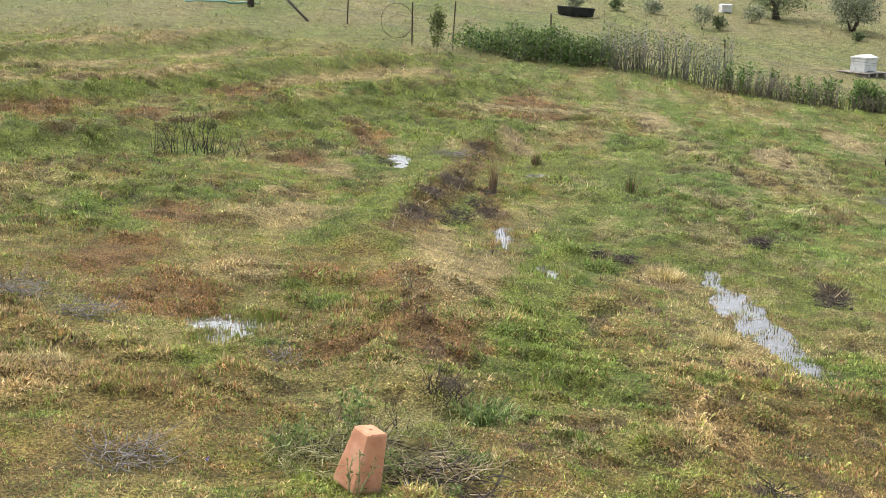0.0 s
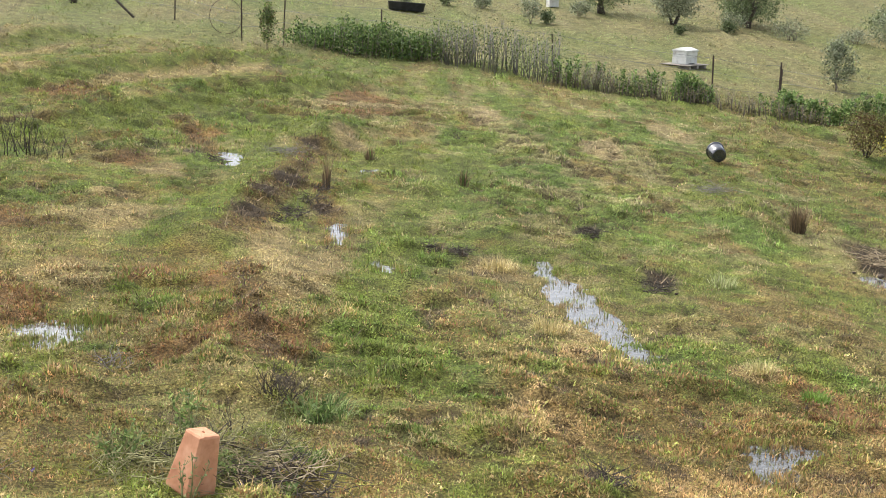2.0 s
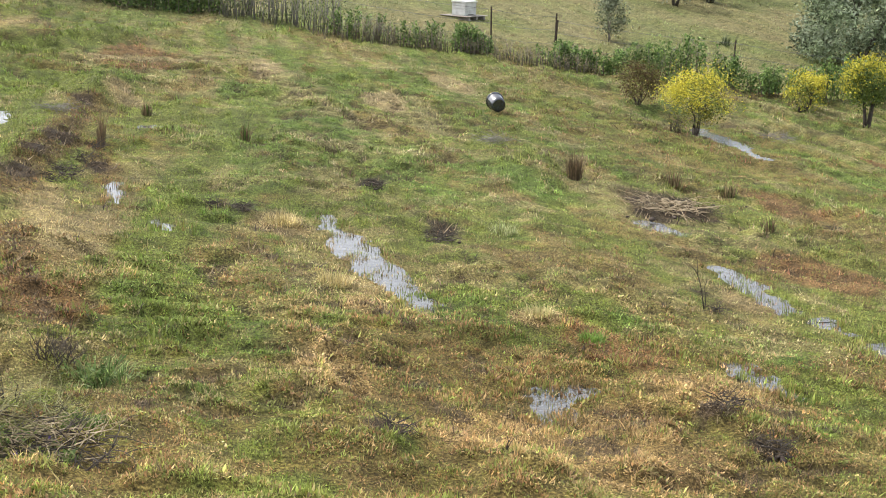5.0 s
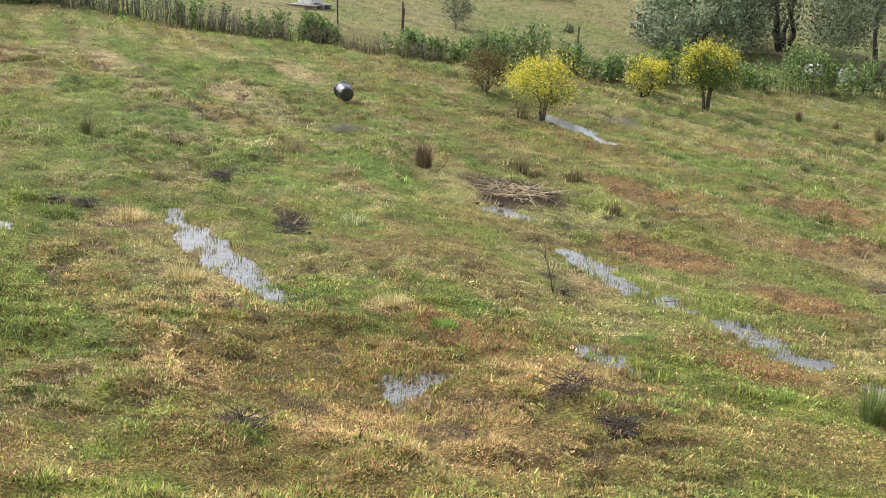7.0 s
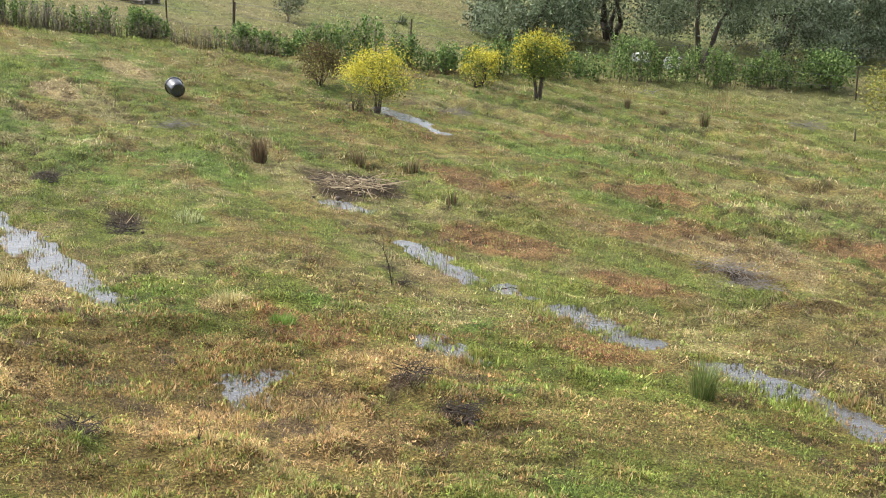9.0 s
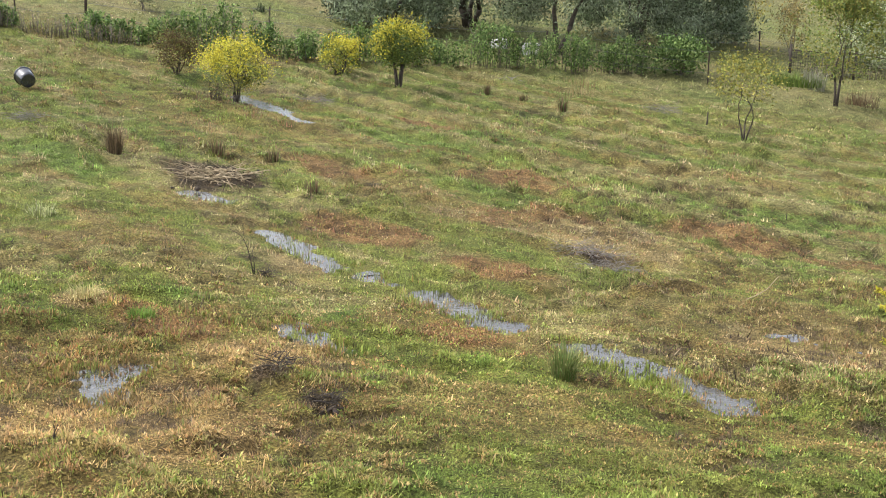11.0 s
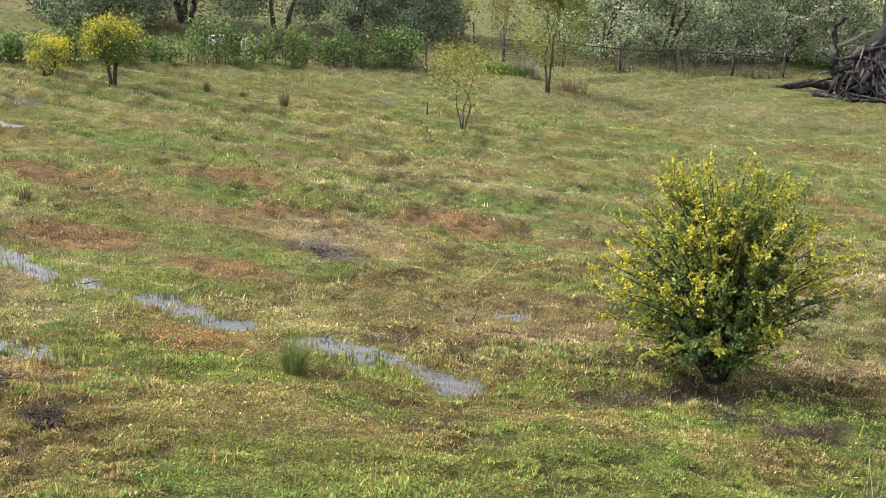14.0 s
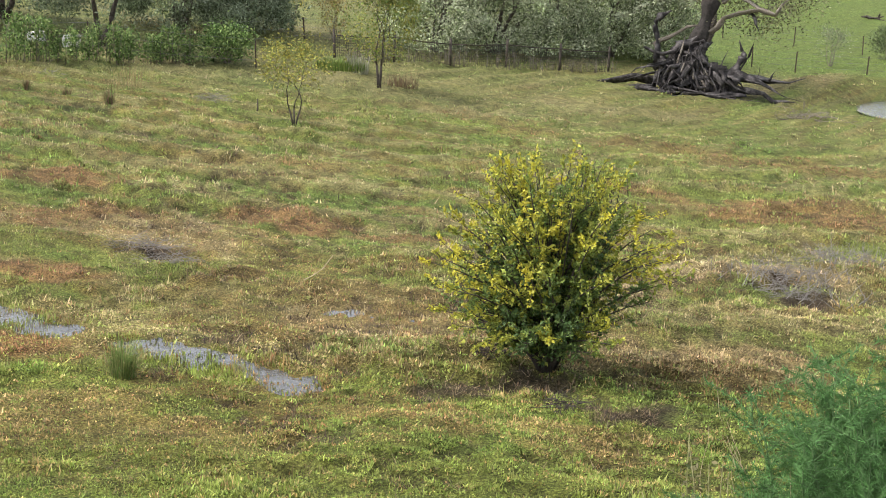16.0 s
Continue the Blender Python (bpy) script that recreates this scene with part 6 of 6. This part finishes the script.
# torn dark clods
for cx, cy, cs, cn0 in ((4.56, 13.85, 0.24, 12), (2.40, 14.92, 0.15, 6), (2.07, 15.03, 0.12, 5), (4.42, 16.45, 0.18, 7), (5.06, 7.36, 0.20, 9), (5.08, 8.06, 0.12, 5), (2.21, 7.31, 0.12, 6), (0.42, 16.6, 0.22, 8), (0.25, 16.1, 0.20, 8),
                       (0.62, 17.3, 0.18, 7), (0.82, 17.95, 0.15, 6), (-0.72, 19.7, 0.18, 6), (6.85, 11.35, 0.12, 4), (10.9, 15.25, 0.12, 4), (9.5, 4.3, 0.22, 7), (10.5, 5.6, 0.22, 6)):
    clod("turf_clod", cx, cy, cs, cn0 * 4, "dark torn clods of wet turf", group="torn clods")
    twiggy("dead_mat", cx, cy, 0.14 + 0.4 * cs, cs * 0.8, int(20 + 120 * cs), 0.0055, "dark dead stalks among torn clods", "dead plant", DARK_BARK, flat=0.75, group="dark dead stalks")
twiggy("dead_mat", 9.15, 16.47, 0.22, 0.18, 34, 0.005, "dark dead stalks among torn clods", "dead plant", DARK_BARK, flat=0.8, group="dark dead stalks")
for wx, wy, wn in ((16.8, 5.2, 40), (17.4, 4.5, 44), (18.9, 4.3, 40), (16.2, 3.9, 34), (19.8, 4.7, 30)):
    twiggy("dead_weeds", wx, wy, 0.34, 0.55, wn, 0.007, "grey dead weeds standing in a ragged patch", material=ASH_STEM, flat=0.35, group="grey dead weeds")

# single sticks and saplings
twiggy("bare_sapling", 6.75, 11.45, 0.62, 0.02, 2, 0.008, "bare dark sapling standing in wet grass", "sapling", DARK_BARK)
twiggy("bare_sapling", 2.88, 7.0, 0.16, 0.02, 2, 0.007, "short dark broken twig in grass", "twig", DARK_BARK)
twiggy("fallen_twig", 11.9, 9.0, 0.7, 0.02, 1, 0.008, "thin fallen twig lying in grass", "twig", DRY_STEM, flat=0.8, fork=0)
twiggy("dead_weeds", 21.55, 24.66, 0.35, 0.45, 22, 0.010, "low grey fallen twigs by a hedge", material=ASH_STEM, flat=0.75)
tuft("dry_tuft", 23.4, 23.7, 0.42, 0.6, 130, [[0.34, 0.25, 0.14], [0.25, 0.19, 0.09]], "stand of dry buff weeds", width=0.007, splay=0.8)
tuft("dry_tuft", 22.3, 22.8, 0.36, 0.5, 110, [[0.34, 0.25, 0.14], [0.25, 0.19, 0.09]], "stand of dry buff weeds", width=0.007, splay=0.8)
tuft("pale_tuft", 32.6, 23.4, 0.75, 0.35, 260, [[0.34, 0.32, 0.26], [0.24, 0.24, 0.17]], "pale dry grass clump near a tree", width=0.015, splay=0.35)
tuft("dry_tuft", 31.4, 20.9, 0.55, 0.5, 260, RUSHB, "brown dead grass under a young tree", width=0.012)
clod("mud_heap", 8.9, 16.5, 1.05, 120, "bare dark wet mud under cut stalks", category="mud", lump=(0.012, 0.035))
tuft("straw_tuft", 2.85, 11.85, 0.20, 0.16, 260, [[0.52, 0.42, 0.20], [0.45, 0.38, 0.18]], "pale straw tussock beside a puddle", width=0.006, splay=1.2)
tuft("straw_tuft", 2.80, 14.45, 0.20, 0.22, 320, [[0.52, 0.42, 0.20], [0.45, 0.38, 0.18]], "pale straw tussock beside a puddle", width=0.007, splay=1.3)
tuft("straw_tuft", 4.62, 10.8, 0.20, 0.13, 200, [[0.52, 0.44, 0.22], [0.40, 0.38, 0.16]], "pale straw tussock in damp grass", width=0.006, splay=1.2)
tuft("straw_tuft", 5.55, 14.35, 0.22, 0.16, 160, [[0.40, 0.40, 0.22], [0.30, 0.34, 0.14]], "pale green grass tussock", width=0.008, splay=1.2)
tuft("green_tuft", 4.85, 10.1, 0.14, 0.12, 220, [[0.17, 0.27, 0.05], [0.13, 0.22, 0.04]], "fresh bright green grass tuft", width=0.006, splay=1.0)


# ---- fennel below the bank ----
def fennel(x, y, height, spread, stems, label):
    t = thing("fennel", x, y, label, "plant", sink=0.03)
    wood, pos, aim = Soup(), [], []
    for k in range(stems):
        a, r = rng.uniform(0, 2 * math.pi), spread * math.sqrt(rng.random())
        base = np.array([r * math.cos(a) * 0.35, r * math.sin(a) * 0.35, 0.0])
        d = unit(np.array([math.cos(a) * r * 0.75, math.sin(a) * r * 0.75, height]))
        ln = height * rng.uniform(0.65, 1.02)
        p = [base]
        for _ in range(5):
            d = unit(d + rng.normal(0, 0.06, 3))
            p.append(p[-1] + d * ln / 5)
        v, f = tube(p, np.linspace(0.006, 0.002, 6), 5)
        wood.add(v, f)
        P = np.array(p)
        for u in np.linspace(0.5, 4.98, 22):
            i = min(int(u), 4)
            at = P[i] + (P[i + 1] - P[i]) * (u - i)
            b = rng.uniform(0, 2 * math.pi)
            fr = unit(np.array([math.cos(b), math.sin(b), rng.uniform(0.3, 1.1)]))
            fl = rng.uniform(0.14, 0.28)
            mid = at + fr * fl * 0.5
            tip = at + fr * fl + np.array([0, 0, -0.03])
            v, f = tube([at, mid, tip], [0.0025, 0.002, 0.001], 3)
            wood.add(v, f)
            # feathery threads along the frond
            w = rng.uniform(0.05, 1.0, 62)
            pos.append(at + (tip - at) * w[:, None])
            aim.append(unit(fr * 0.8 + rng.normal(0, 0.85, (62, 3))) * (0.060 * (1.15 - 0.6 * w))[:, None])
    part("stem", wood.mesh("stem", FENNEL_STEM, True), t)["kind"] = "stuff"
    pos, aim = np.concatenate(pos), np.concatenate(aim)
    n = len(pos)
    s = unit(np.cross(aim, rng.normal(0, 1, (n, 3)))) * 0.0024
    v = np.stack([pos - s, pos + s, pos + aim], 1).reshape(-1, 3)
    f = np.arange(n * 3).reshape(-1, 3)
    c = np.array([0.088, 0.185, 0.058]) * np.exp(rng.normal(0, 0.3, (n, 1)))
    part("foliage", mesh_from("foliage", v, f, LEAF, np.repeat(c, 3, axis=0)), t, "soft feathery blue-green leaves")["kind"] = "stuff"
    return t


FENNEL_STEM = plain("fennel_stem", [(0.3, (0.06, 0.11, 0.04)), (0.7, (0.11, 0.18, 0.07))], 12, 0.7, 0.1)
fennel(5.80, 0.98, 1.32, 0.55, 60, "bushy feathery green fennel plant")
fennel(6.05, 0.45, 1.60, 0.60, 60, "bushy feathery green fennel plant")
fennel(5.36, 1.10, 0.80, 0.36, 40, "low feathery green fennel plant")
for k in range(3):
    twiggy("seeding_grass", 5.35 + 0.14 * k, 1.55 - 0.10 * k, 0.9 + 0.06 * k, 0.10, 5, 0.0035, "dry seeding grass stems beside fennel", "weed", DRY_STEM)
herb("dock_weed", 5.45, 1.55, 0.85, 0.22, 420, 0.022, [[0.12, 0.11, 0.05], [0.17, 0.15, 0.07], [0.10, 0.13, 0.05]], "tall brownish seeding weed", stems=9, long=1.4)

leafy_row("dead_weeds", [(34.8, 25.5), (38.4, 23.4), (42.5, 21.2), (44.6, 20.2)], 0.62, 1800, 0.04, [[0.10, 0.085, 0.05], [0.20, 0.16, 0.10], [0.07, 0.08, 0.035]], [3, 2, 2], "dark dead weeds tangled along a netting fence", "weeds", 0.35, 240, uneven=0.6)

# ---- odd things beyond the hedge ----
hive(25.6, 28.4, 25, 0.62, False, "small white beehive half hidden behind a hedge")
hive(24.7, 28.8, 10, 0.55, False, "small white beehive half hidden behind a hedge")
tuft("grass_mound", 32.4, 23.9, 0.45, 0.85, 700, [[0.15, 0.22, 0.05], [0.20, 0.24, 0.07], [0.11, 0.17, 0.04]], "mound of long green grass near a fence", width=0.02, splay=0.9)
twiggy("log_heap", 84.0, 20.6, 0.8, 0.4, 14, 0.07, "dark heap of logs in a far paddock", "logs", DARK_BARK, flat=0.9, fork=0)
wire_fence([(31.0, 27.6), (36.0, 28.2), (39.5, 27.0), (36.2, 24.9)], 0.95, "short run of wire fence among trees", r=0.03)
